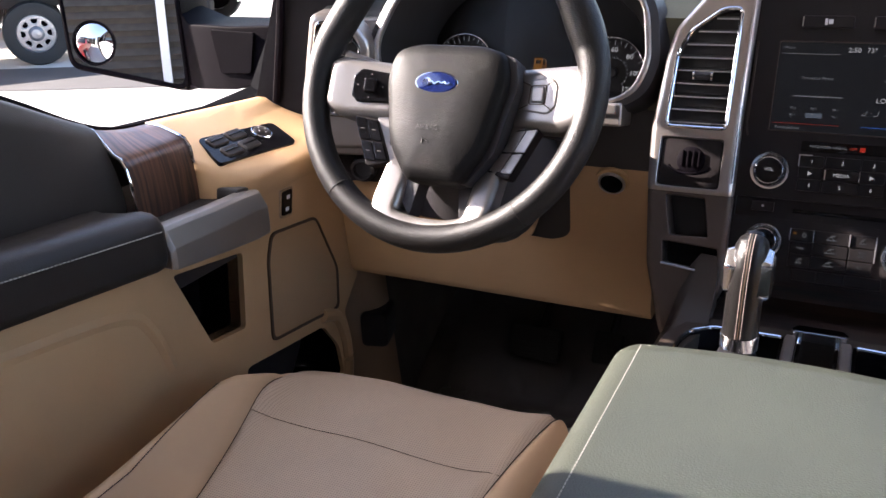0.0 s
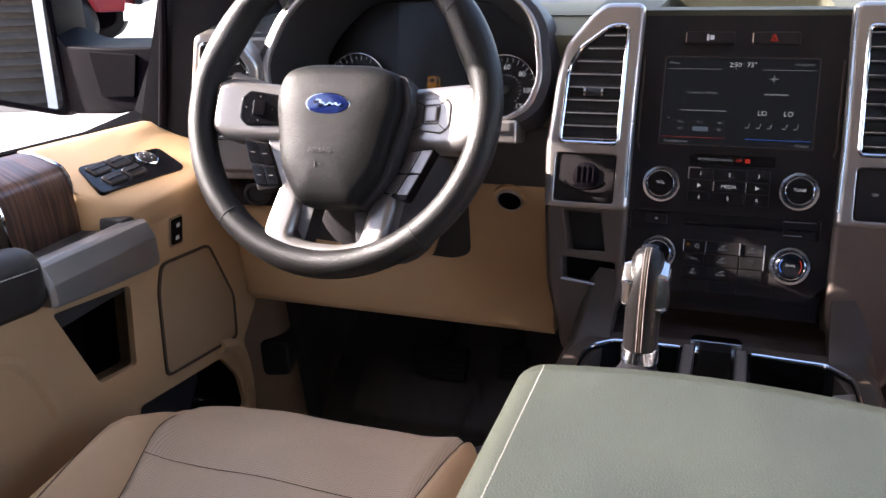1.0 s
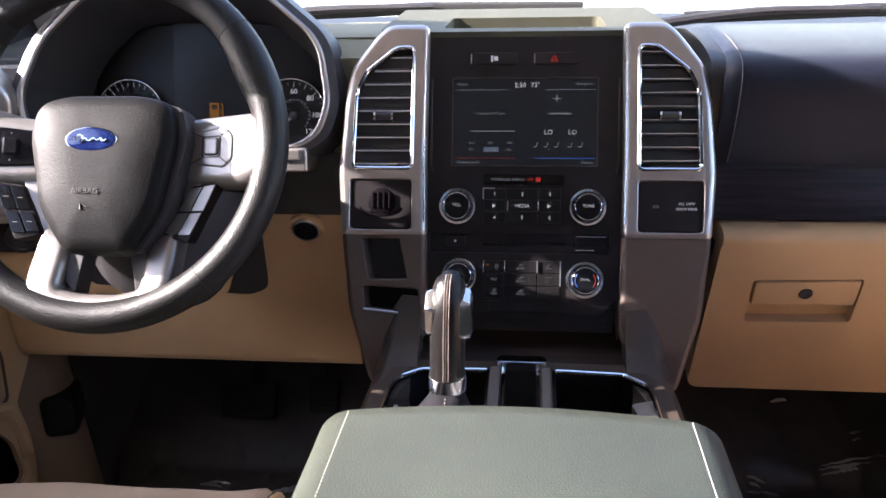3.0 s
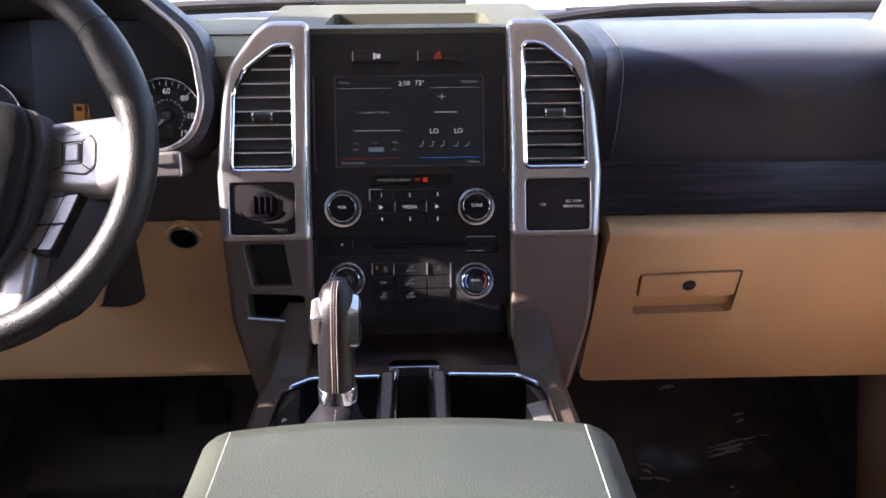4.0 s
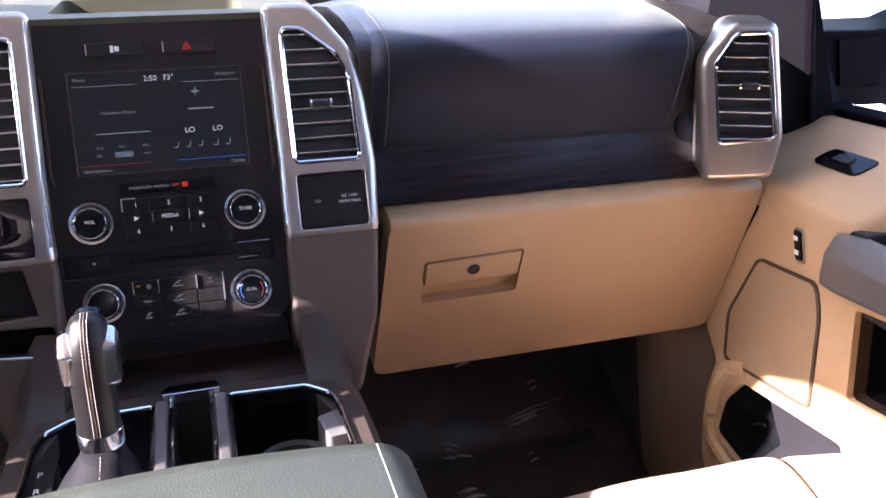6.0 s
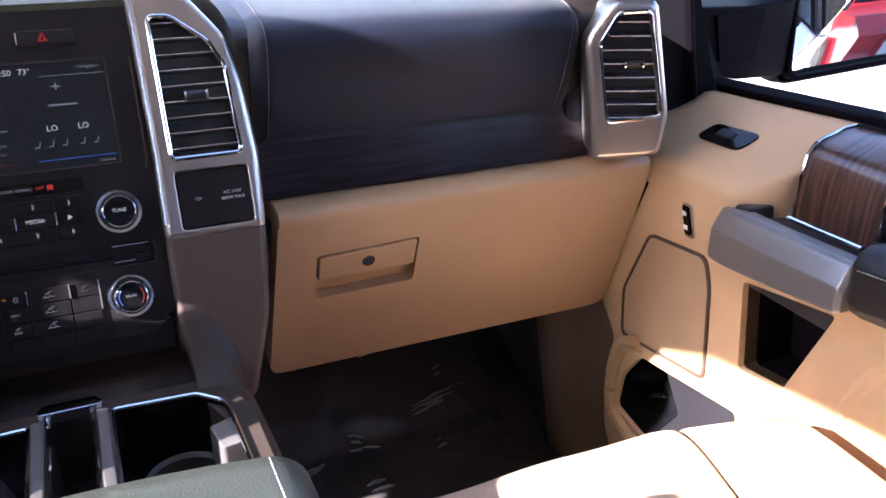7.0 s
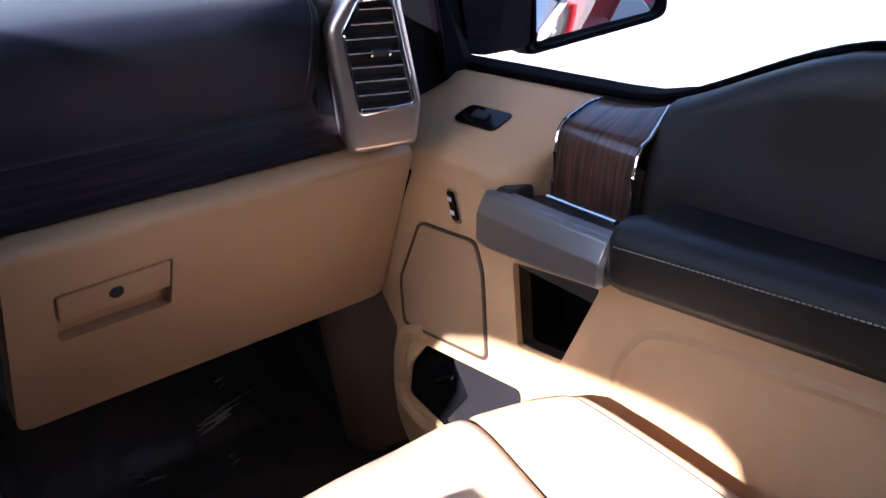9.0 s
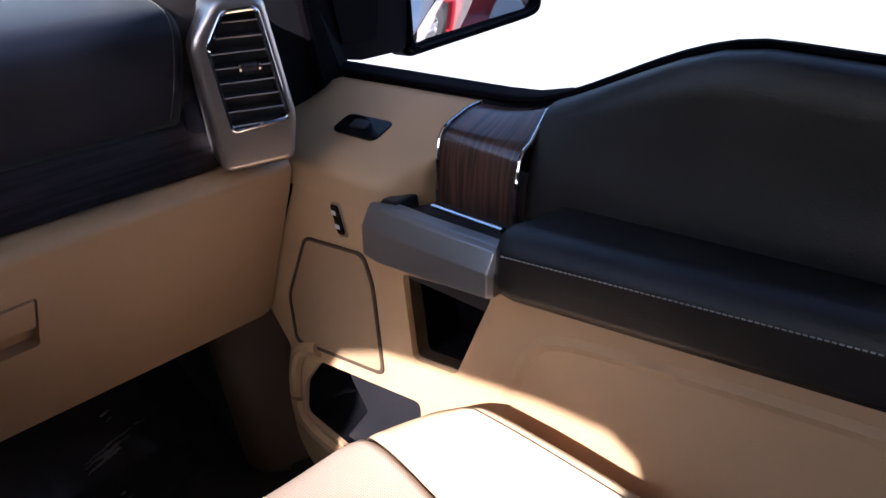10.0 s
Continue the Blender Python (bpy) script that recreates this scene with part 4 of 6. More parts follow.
def stack_trim(s):
    f = lambda ps: stack_shape([(s * x, z) for x, z in ps])
    outer = f([(0.1195, 0.864), (0.170, 0.864), (0.186, 0.852), (0.219, 0.812), (0.227, 0.775), (0.234, 0.69), (0.2297, 0.612), (0.1205, 0.612), (0.122, 0.70)])
    low = f([(0.2300, 0.620), (0.219, 0.524), (0.190, 0.436), (0.150, 0.436), (0.1195, 0.505), (0.1205, 0.620)])
    opening = f([(0.138, 0.837), (0.161, 0.836), (0.199, 0.808), (0.211, 0.785), (0.2155, 0.693), (0.1395, 0.693)])
    lo, hi = sorted((s * 0.140, s * 0.218))
    holes = [] if s > 0 else [rounded(f([(0.204, 0.611), (0.155, 0.610), (0.145, 0.563), (0.193, 0.562)]), 0.003), rounded(f([(0.201, 0.554), (0.131, 0.551), (0.127, 0.521), (0.197, 0.527)]), 0.004)]
    t = part("vent_trim", crown(rounded(outer, [0.012] * 6 + [0.010, 0.010, 0.012], 6), STACK, 0.014, -0.07, [rounded(opening, 0.006), stack_box(lo, 0.6213, hi, 0.6807, 0.005)], 0.009, 0.0018), SILVER, stack, "satin silver vent surround")
    u = part("lower_trim", crown(rounded(low, [0.010, 0.012, 0.012, 0.012, 0.012, 0.010]), STACK, 0.0118, -0.07, holes, 0.008, 0.0018), SHADED_SILVER, stack, "lower silver trim, darkened for its shade")
    # Bright tube draws the reflection along the trim's inner edge.
    part("trim_highlight", tube([stack_at(s * x, z, 0.0125) @ Vector((0, 0, 0)) for x, z in ((0.1225, 0.856), (0.1235, 0.78), (0.1245, 0.70), (0.1235, 0.63))], 0.0016, 8), SATIN_BRIGHT, t, "bright line for the highlight on the inner edge")
    if holes:
        part("cubby", plate(f([(0.21, 0.617), (0.124, 0.617), (0.124, 0.515), (0.20, 0.515)]), STACK, -0.03, -0.04), BLACK, u, "black cubby holes")
        part("cubby_lip", tube([stack_at(-x, z, 0.013) @ Vector((0, 0, 0)) for x, z in ((0.199, 0.5265), (0.165, 0.5235), (0.128, 0.5205))], 0.0016, 8), SATIN_BRIGHT, u)
    air_vent(t, STACK @ Matrix.Translation((0, 0, 0.012)), opening, 9, (on_stack(s * 0.176, 0.755)), 22 if s < 0 else -8)
    cov = part("cover", plate(stack_box(min(s * 0.1405, s * 0.2175), 0.6220, max(s * 0.1405, s * 0.2175), 0.6800, 0.005), STACK, 0.0115, -0.01, [], 0.002), SATIN_BLACK, t, "black socket cover" if s > 0 else "black cover with a small round vent")
    if s > 0:
        part("lettering", writing("12V", 0.0050, stack_at(0.161, 0.651, 0.0117)), PRINT, cov)
        part("lettering", writing("AC 110V", 0.0052, stack_at(0.198, 0.6545, 0.0117)), PRINT, cov)
        part("lettering", writing("400W MAX", 0.0052, stack_at(0.198, 0.6485, 0.0117)), PRINT, cov)
    else:
        part("sensor_dome", lathe([(0.0, 0.0035), (0.012, 0.003), (0.017, 0.0015), (0.018, 0.0)], stack_at(-0.178, 0.654, 0.011), 28), MIRROR_BLACK, cov)
        part("sensor_lip", tube([stack_at(-0.178, 0.647, 0.0125) @ Vector((0.026 * math.cos(a), 0.010 * math.sin(a), 0.004)) for a in [math.pi + math.pi * i / 14 for i in range(15)]], 0.0018, 6), MIRROR_BLACK, cov)
        for i in range(4):
            part("sensor_rib", plate(box2(-0.0012 + 0.007 * (i - 1.5), -0.008, 0.0012 + 0.007 * (i - 1.5), 0.012), stack_at(-0.178, 0.654, 0.011), 0.0048, 0.0, [], 0.0005), MIRROR_BLACK, cov)


stack_trim(-1)
stack_trim(1)
# side cheeks under the trims, down to the tunnel
for s in (-1, 1):
    cheek = [[(s * x, y, z) for x, y, z in r] for r in (
        [(0.12, -0.02, 0.62), (0.231, -0.02, 0.62), (0.236, 0.05, 0.62), (0.12, 0.05, 0.62)],
        [(0.12, -0.075, 0.52), (0.214, -0.075, 0.52), (0.222, 0.05, 0.52), (0.12, 0.05, 0.52)],
        [(0.12, -0.12, 0.40), (0.17, -0.12, 0.40), (0.19, 0.05, 0.36), (0.12, 0.05, 0.36)],
        [(0.12, -0.14, 0.10), (0.165, -0.14, 0.10), (0.18, 0.05, 0.10), (0.12, 0.05, 0.10)])]
    # Left cheek takes a near-black copy, standing in for shade behind the wheel.
    part("side_cheek", loft(cheek), PILLAR if s < 0 else TAUPE, stack)


def corner_vent(s, name_label):
    """The vent at the outer end of the dashboard, turned towards the cabin."""
    m = axes((s * 0.71, -0.066, 0.73), (1, -s * 0.4, 0), (0, 0, 1))
    g = lambda ps: [((x - 0.71) * 1.077 * s, z - 0.73) for x, z in ps]
    th = thing("side_air_vent", (s * 0.71, -0.06, 0.63), name_label, "air vent", "side vents")
    op = g([(0.672, 0.783), (0.692, 0.822), (0.729, 0.824), (0.7545, 0.689), (0.688, 0.681)])
    part("surround", crown(rounded(g([(0.655, 0.788), (0.686, 0.836), (0.738, 0.836), (0.764, 0.69), (0.757, 0.634), (0.674, 0.628)]), 0.012, 6), m, 0.006, -0.06, [rounded(op, 0.005)], 0.010, 0.003), SILVER, th, "satin silver surround")
    air_vent(th, m @ Matrix.Translation((0, 0, 0.0045)), op, 8, g([(0.714, 0.758)])[0], 20)


corner_vent(1, "silver-framed air vent at the passenger's end of the dashboard")
corner_vent(-1, "silver-framed air vent at the driver's end of the dashboard")


# ---- steering wheel ----
WHEEL = axes((-0.451, -0.215, 0.768), (1, 0, 0), (0, 0.44, 0.9))
wheel = thing("steering_wheel", (-0.452, -0.19, 0.60), "black leather steering wheel with silver spokes and a blue badge", "steering wheel")


def rim_point(a, r=0.187, h=0.0):
    return WHEEL @ Vector((r * math.cos(a), r * math.sin(a), h))


def rim_ring(a, n=14):
    """Section of the rim: fuller at the thumb grips."""
    deg = math.degrees(a) % 360
    grip = math.exp(-((deg - 27) / 15) ** 2) + math.exp(-((deg - 153) / 15) ** 2)
    r, mid = 0.0178 + 0.0042 * grip, 0.187 - 0.0048 * grip
    return [WHEEL @ Vector(((mid + r * math.cos(b)) * math.cos(a), (mid + r * math.cos(b)) * math.sin(a), 1.05 * min(r, 0.0195) * math.sin(b))) for b in [2 * math.pi * j / n for j in range(n)]]


HUBF = WHEEL @ Matrix.Translation((0.009, 0, -0.004))
RIM_SKIN = surf("black_wheel_leather", (0.0085, 0.0078, 0.008), 0.43, grain=0.30, spec=0.30, size=780, kind="pebble", var=0.15)
HUB_SKIN = surf("grained_black_airbag_cover", (0.006, 0.0057, 0.006), 0.46, grain=0.21, spec=0.13, size=800, kind="pebble", var=0.12)
part("rim", loft([rim_ring(2 * math.pi * i / 96) for i in range(96)], loop=True), RIM_SKIN, wheel, "grained black leather rim")
for deg in (41, 131, 228, 310):
    a = radians(deg)
    part("rim_seam", tube([rim_point(a) + (Vector(p) - rim_point(a)) * 1.003 for p in rim_ring(a, 20)], 0.0006, 6, closed=True), RUBBER, wheel)
hub_out = [(-0.072, 0.038), (-0.040, 0.047), (0.046, 0.047), (0.076, 0.038), (0.085, 0.005), (0.068, -0.080), (0.040, -0.122), (-0.032, -0.122), (-0.062, -0.080), (-0.079, 0.005)]
hub_rings = [[HUBF @ Vector((x * k, (y + 0.036) * k - 0.036, h)) for x, y in rounded(hub_out, [0.02] * 6 + [0.010, 0.010, 0.02, 0.02], 5)] for k, h in ((0.96, -0.03), (1.0, 0.0), (1.0, 0.018), (0.985, 0.027), (0.94, 0.033), (0.80, 0.0375), (0.55, 0.0405), (0.25, 0.042))]
hub = part("airbag_cover", loft(hub_rings), HUB_SKIN, wheel, "grained black airbag cover", 50)
part("hub_flank", plate(rounded([(0.055, 0.042), (0.086, 0.034), (0.093, 0.0), (0.076, -0.080), (0.045, -0.120), (0.036, -0.118), (0.062, -0.07), (0.074, 0.0)], 0.006), HUBF, 0.022, -0.01, [], 0.006), BLACK, wheel)
badge = part("badge", lathe([(0.0, 0.0035), (0.8, 0.003), (0.94, 0.0026), (1.0, 0.0)], HUBF @ Matrix.Translation((-0.003, -0.004, 0.0395)) @ pose(0, 0, 0, 4) @ Matrix.Diagonal((0.0295, 0.0135, 1, 1)), 48), CHROME, wheel, "oval badge")
part("enamel", lathe([(0.0, 0.0042), (0.8, 0.0038), (0.90, 0.003), (0.90, 0.001)], HUBF @ Matrix.Translation((-0.003, -0.004, 0.0395)) @ pose(0, 0, 0, 4) @ Matrix.Diagonal((0.0295, 0.0135, 1, 1)), 48), BLUE, badge, "blue enamel")
stroke = [(-0.017, -0.001), (-0.013, 0.004), (-0.008, 0.003), (-0.010, -0.003), (-0.005, 0.001), (-0.001, -0.002), (0.004, 0.001), (0.008, -0.001), (0.012, 0.001), (0.014, -0.002), (0.018, 0.000)]
part("badge_stroke", tube(smooth_path([HUBF @ pose(-0.003, -0.004, 0.0437, 0, 0, 0) @ Vector((x, y, 0)) for x, y in stroke], 4), 0.0011, 6), CHROME, badge)
part("lettering", writing("AIRBAG", 0.0085, HUBF @ Matrix.Translation((-0.006, -0.058, 0.0428)) @ pose(0, 0, 0, 4)), BLACK, hub)
part("airbag_mark", tube([HUBF @ Vector((-0.006 + x, -0.073 + y, 0.0418)) for x, y in ((-0.004, -0.004), (-0.004, 0.003), (0.000, 0.000), (0.004, -0.002))], 0.0006, 6), BLACK, hub)


def dished(bm):
    """Bends spokes and switches into the shallow dish of the wheel, its rim nearer to the driver."""
    back_ = HUBF.inverted()
    for v in bm.verts:
        p = back_ @ v.co
        p.z += 0.2 * (math.hypot(p.x, p.y) - 0.125) - 0.011
        v.co = HUBF @ p
    return bm


SPOKE = surf("silver_spoke_paint", (0.30, 0.28, 0.268), 0.36, metal=0.75, var=0.03)
for s in (-1, 1):
    f = lambda ps: [(s * x, y) for x, y in ps]
    sp = part("spoke", dished(crown(rounded(f([(0.070, 0.029), (0.158, 0.034), (0.176, 0.026), (0.176, -0.034), (0.152, -0.046), (0.072, -0.043)]), 0.016, 6), HUBF, 0.018, -0.016, [], 0.014)), SPOKE, wheel, "satin silver spoke")
    # Right pad and keys are black; silver stands in for sun glare on them.
    pad_ = part("switch_pad", dished(plate(rounded(f([(0.062 if s < 0 else 0.088, 0.013), (0.128, 0.018), (0.138, 0.008), (0.138, -0.018), (0.128, -0.027), (0.062 if s < 0 else 0.088, -0.022)]), 0.004), HUBF, 0.020, 0.008, [], 0.003, 3)), PIANO if s < 0 else SPOKE, sp, "black switch pad" if s < 0 else "black switch pad, silvered for the sun glare")
    part("centre_key", dished(plate(rounded(f([(0.105, 0.005), (0.121, 0.006), (0.121, -0.013), (0.105, -0.013)]), 0.003), HUBF, 0.0235, 0.012, [], 0.0025, 3)), PIANO if s < 0 else SPOKE, pad_)
    if s > 0:
        ring = f([(0.1015, 0.0075), (0.1235, 0.0085), (0.1235, -0.0155), (0.1015, -0.0155)])
        part("key_groove", dished(plate(rounded(ring, 0.003), HUBF, 0.0206, 0.012, [rounded(inset(ring, 0.0013), 0.003)], 0)), SEAM, pad_, "dark gap round the key")
        for x0, y0, x1, y1 in ((0.1015, 0.0075, 0.0885, 0.0125), (0.1235, 0.0085, 0.1335, 0.0145), (0.1235, -0.0155, 0.1335, -0.0225), (0.1015, -0.0155, 0.0885, -0.0215)):
            part("key_groove", dished(tube([HUBF @ Vector((x0, y0, 0.0200)), HUBF @ Vector((x1, y1, 0.0200))], 0.0007, 5)), SEAM, pad_)
    if s < 0:
        for dx, dy in ((0.097, -0.004), (0.130, -0.004), (0.1135, 0.011), (0.1135, -0.019)):
            part("key_mark", dished(plate(disc(0.0009, 12, s * dx, dy), HUBF, 0.0205, 0.018, [], 0)), THREAD, pad_)
    part("spoke_strip", dished(plate(rounded(f([(0.078, -0.036), (0.102, -0.040), (0.084, -0.080), (0.071, -0.106), (0.056, -0.104), (0.070, -0.070)]), 0.004), HUBF, 0.0125, -0.012, [], 0.005, 3)), SPOKE, wheel)
    f = lambda ps: [(s * x - (0.009 if s > 0 else 0), y) for x, y in ps]
    low = part("lower_switch", dished(plate(rounded(f([(0.098, -0.045), (0.130, -0.042), (0.101, -0.107), (0.070, -0.099)]), 0.005), HUBF, 0.0145, -0.006, [], 0.003, 3)), SATIN_BLACK, wheel, "lower switch panel")
    for (ax, ay), (bx, by) in (((0.0985, -0.0475), (0.0865, -0.0725)), ((0.1135, -0.0455), (0.1015, -0.0725)), ((0.0850, -0.0755), (0.0740, -0.0970)), ((0.1000, -0.0755), (0.0890, -0.0985))):
        quad = f([(ax, ay), (ax + 0.0145, ay + 0.0015), (bx + 0.0145, by), (bx, by)])
        # Right keys silvered for the same glare.
        key = part("key", dished(plate(rounded(quad, 0.002), HUBF, 0.0168, 0.006, [], 0.0015)), PIANO if s < 0 else SPOKE, low)
        if s < 0:
            cx, cy = sum(p[0] for p in quad) / 4, sum(p[1] for p in quad) / 4
            part("key_mark", dished(plate(box2(cx - 0.0026, cy - 0.0004, cx + 0.0026, cy + 0.0004), HUBF, 0.0172, 0.014, [], 0)), THREAD, key)
u_shape = [(x - 0.005, y) for x, y in ((-0.070, -0.084), (-0.081, -0.150), (-0.075, -0.172), (-0.045, -0.186), (0.045, -0.186), (0.074, -0.172), (0.081, -0.150), (0.087, -0.084), (0.052, -0.100), (0.045, -0.157), (0.02, -0.163), (-0.02, -0.163), (-0.043, -0.157), (-0.036, -0.100))]
part("lower_spoke", dished(crown(rounded(u_shape, [0.015, 0.015, 0.015, 0.02, 0.02, 0.015, 0.015, 0.015, 0.015, 0.006, 0.008, 0.008, 0.006, 0.015]), HUBF, 0.015, -0.014, [], 0.0105)), SPOKE, wheel, "satin silver U-shaped lower spoke")
part("spoke_back", plate(rounded([(-0.08, -0.07), (-0.045, -0.15), (-0.034, -0.162), (-0.026, -0.118), (0.026, -0.118), (0.034, -0.162), (0.045, -0.15), (0.08, -0.07)], 0.004), HUBF, -0.002, -0.03, [], 0.003), BLACK, wheel)

column = thing("steering_column", (-0.452, 0.0, 0.62), "black steering column shroud behind the wheel", "steering column")
ring_ = lambda d, rx, ry, oy: [WHEEL @ Vector((rx * math.cos(b), ry * math.sin(b) + oy, d)) for b in [2 * math.pi * j / 28 for j in range(28)]]
part("shroud", loft([ring_(-0.028, 0.058, 0.058, -0.01), ring_(-0.06, 0.066, 0.080, -0.030), ring_(-0.10, 0.074, 0.108, -0.052), ring_(-0.24, 0.078, 0.114, -0.056)]), BLACK, column)
part("stalk", tube(smooth_path([WHEEL @ Vector(p) for p in ((-0.06, 0.0, -0.07), (-0.12, 0.03, -0.06), (-0.18, 0.045, -0.05))]), lambda t: 0.008 + 0.003 * t, 12), BLACK, column, "black stalk")
part("shift_lever", tube(smooth_path([WHEEL @ Vector(p) for p in ((0.06, -0.02, -0.09), (0.11, -0.03, -0.08), (0.145, -0.035, -0.07))]), 0.008, 12), BLACK, column)

tab = thing("cluster_bracket", (-0.292, -0.02, 0.68), "small silver trim tab below the cluster", "trim")
part("tab", plate(rounded(box2(-0.026, -0.028, 0.014, 0.004), 0.005), axes((-0.290, -0.036, 0.717), (1, 0, 0), (0, 0.2, 1)), 0.004, -0.05, [], 0.004, 3), SILVER, tab)
part("tab_lip", plate(rounded(box2(-0.022, -0.012, 0.006, 0.001), 0.003), axes((-0.290, -0.036, 0.717), (1, 0, 0), (0, 0.2, 1)), 0.008, 0.0, [], 0.002), SILVER, tab)
light_panel = thing("headlamp_switch_panel", (-0.75, -0.02, 0.60), "silver panel with black headlamp switches beside the wheel", "switch panel")
LP = axes((-0.745, -0.020, 0.64), (1, 0.2, 0), (0, 0.15, 1))
part("plate", plate(rounded(box2(-0.05, -0.034, 0.055, 0.045), 0.006), LP, 0.0, -0.04, [], 0.005, 3), SILVER, light_panel)
part("switch", plate(rounded(box2(-0.016, -0.020, 0.022, 0.008), 0.003), LP, 0.004, -0.004, [], 0.002), PIANO, light_panel, "gloss black switch")
part("knob_socket", lathe([(0.0, 0.002), (0.014, 0.002), (0.016, 0.008), (0.021, 0.006), (0.022, -0.01)], axes((-0.715, 0.0, 0.578), (1, 0.2, 0), (0, -0.2, 1)), 28), BLACK, light_panel)
part("lower_plate", plate(rounded(box2(-0.05, -0.028, 0.075, 0.028), 0.008), axes((-0.735, 0.008, 0.578), (1, 0.1, 0), (0, -0.15, 1)), 0.0, -0.02, [], 0.004), SATIN_BLACK, light_panel)
for x in (-0.62, -0.70):
    b = thing("knee_panel_button", (x, 0.03, 0.46), "small black button on the beige knee panel", "button", "knee panel buttons")
    part("button", plate(rounded(box2(-0.018, -0.011, 0.018, 0.011), 0.003), axes((x, 0.034, 0.468), (1, 0, 0), (0, -0.12, 1)), 0.004, -0.006, [], 0.002), BLACK, b)

# ---- centre console ----
console = thing("centre_console", (0, -0.5, FLOOR + 0.1), "centre console with chrome-edged trays and cup holders", "console")
TOPZ = 0.478
CT = Matrix.Translation((0, 0, TOPZ))
wells = {"left": [(-0.150, -0.215), (-0.143, -0.190), (-0.119, -0.171), (-0.038, -0.168), (-0.038, -0.46), (-0.156, -0.46)],
         "middle": [(-0.020, -0.158), (0.021, -0.158), (0.021, -0.46), (-0.020, -0.46)],
         "right": [(0.150, -0.215), (0.146, -0.194), (0.122, -0.171), (0.039, -0.166), (0.039, -0.46), (0.156, -0.46)]}
part("top_plate", plate(rounded([(-0.172, -0.21), (-0.150, -0.155), (-0.128, -0.142), (0.128, -0.142), (0.152, -0.158), (0.172, -0.21), (0.176, -0.50), (-0.176, -0.50)], 0.008), CT, 0.0, -0.035, [rounded(w, 0.006) for w in wells.values()], 0.004, 3), TAUPE, console, "dark satin frame")
for key, w in wells.items():
    cx, cy = sum(p[0] for p in w) / len(w), sum(p[1] for p in w) / len(w)
    loop = [Vector((x, y, TOPZ + 0.002)) for x, y in rounded(w, 0.006)]
    part("chrome_edge", tube(loop, 0.0028, 8, closed=True), CHROME, console, "chrome edging")
    deep = 0.075 if key != "left" else 0.03
    inner = [[Vector((cx + (x - cx) * k, cy + (y - cy) * k, z)) for x, y in rounded(w, 0.006)] for k, z in ((1.0, TOPZ), (0.985, TOPZ - 0.02), (0.96, TOPZ - deep), (0.02, TOPZ - deep - 0.001))]
    part("well", loft(inner, caps=False), PIANO if key != "middle" else BLACK, console, "gloss black tray")
for y in (-0.255, -0.36):
    ring = lathe([(0.0372, -0.049), (0.037, 0.0), (0.041, 0.004), (0.043, 0.0), (0.043, -0.05)], Matrix.Translation((0.097, y, TOPZ - 0.040)), 40)
    part("cup_ring", ring, BLACK, console, "round black cup holder")
for s in (-1, 1):
    part("divider", plate(rounded(box2(-0.0058, -0.16, 0.0058, 0.15), 0.003), Matrix.Translation((s * 0.0300, -0.315, TOPZ)), 0.007, -0.03, [], 0.003), SILVER, console)
part("tray_hood", plate(rounded([(-0.031, -0.158), (-0.024, -0.146), (0.026, -0.146), (0.033, -0.158), (0.030, -0.164), (-0.028, -0.164)], 0.002), CT, 0.012, 0.0, [], 0.002), CHROME, console)
part("cup_grip", plate(rounded([(0.125, -0.225), (0.150, -0.215), (0.152, -0.262), (0.132, -0.265)], 0.004), CT, -0.004, -0.05, [], 0.006), SPOKE, console)
gate = part("gear_legend", plate(rounded(box2(-0.152, -0.40, -0.126, -0.226), 0.004), CT, -0.006, -0.03, [], 0.002), SATIN_BLACK, console, "gear position legend")
for i, ch in enumerate("PRND"):
    part("lettering", writing(ch, 0.011, Matrix.Translation((-0.140, -0.246 - 0.025 * i, TOPZ - 0.0058))), PRINT, gate)
front_panel = axes((0, -0.142, 0.470), (1, 0, 0), (0, 0.13, 0.035))
part("veneer_panel", plate(rounded([(-0.128, 0.0), (0.128, 0.0), (0.118, 0.15), (-0.118, 0.15)], 0.004), front_panel, 0.0, -0.02), WOOD_DARK, console, "dark wood veneer below the stack")
for s in (-1, 1):
    f = [[(s * x, y, z) for x, y, z in r] for r in (
        [(0.126, -0.10, 0.545), (0.150, -0.10, 0.547), (0.168, -0.10, 0.52), (0.176, -0.10, 0.10), (0.126, -0.10, 0.10)],
        [(0.126, -0.13, 0.505), (0.156, -0.13, 0.507), (0.173, -0.13, 0.49), (0.181, -0.13, 0.10), (0.126, -0.13, 0.10)],
        [(0.126, -0.165, 0.474), (0.164, -0.165, 0.476), (0.179, -0.165, 0.465), (0.187, -0.165, 0.10), (0.126, -0.165, 0.10)],
        [(0.155, -0.25, 0.470), (0.174, -0.25, 0.472), (0.184, -0.25, 0.46), (0.193, -0.25, 0.10), (0.155, -0.25, 0.10)],
        [(0.155, -0.50, 0.470), (0.174, -0.50, 0.472), (0.184, -0.50, 0.46), (0.193, -0.50, 0.10), (0.155, -0.50, 0.10)])]
    part("side_panel", loft(f), TAUPE, console, "warm grey console side", 50)
part("bin", block(-0.176, -1.0, 0.08, 0.176, -0.455, 0.515, 0.012), BLACK, console, "black console bin")


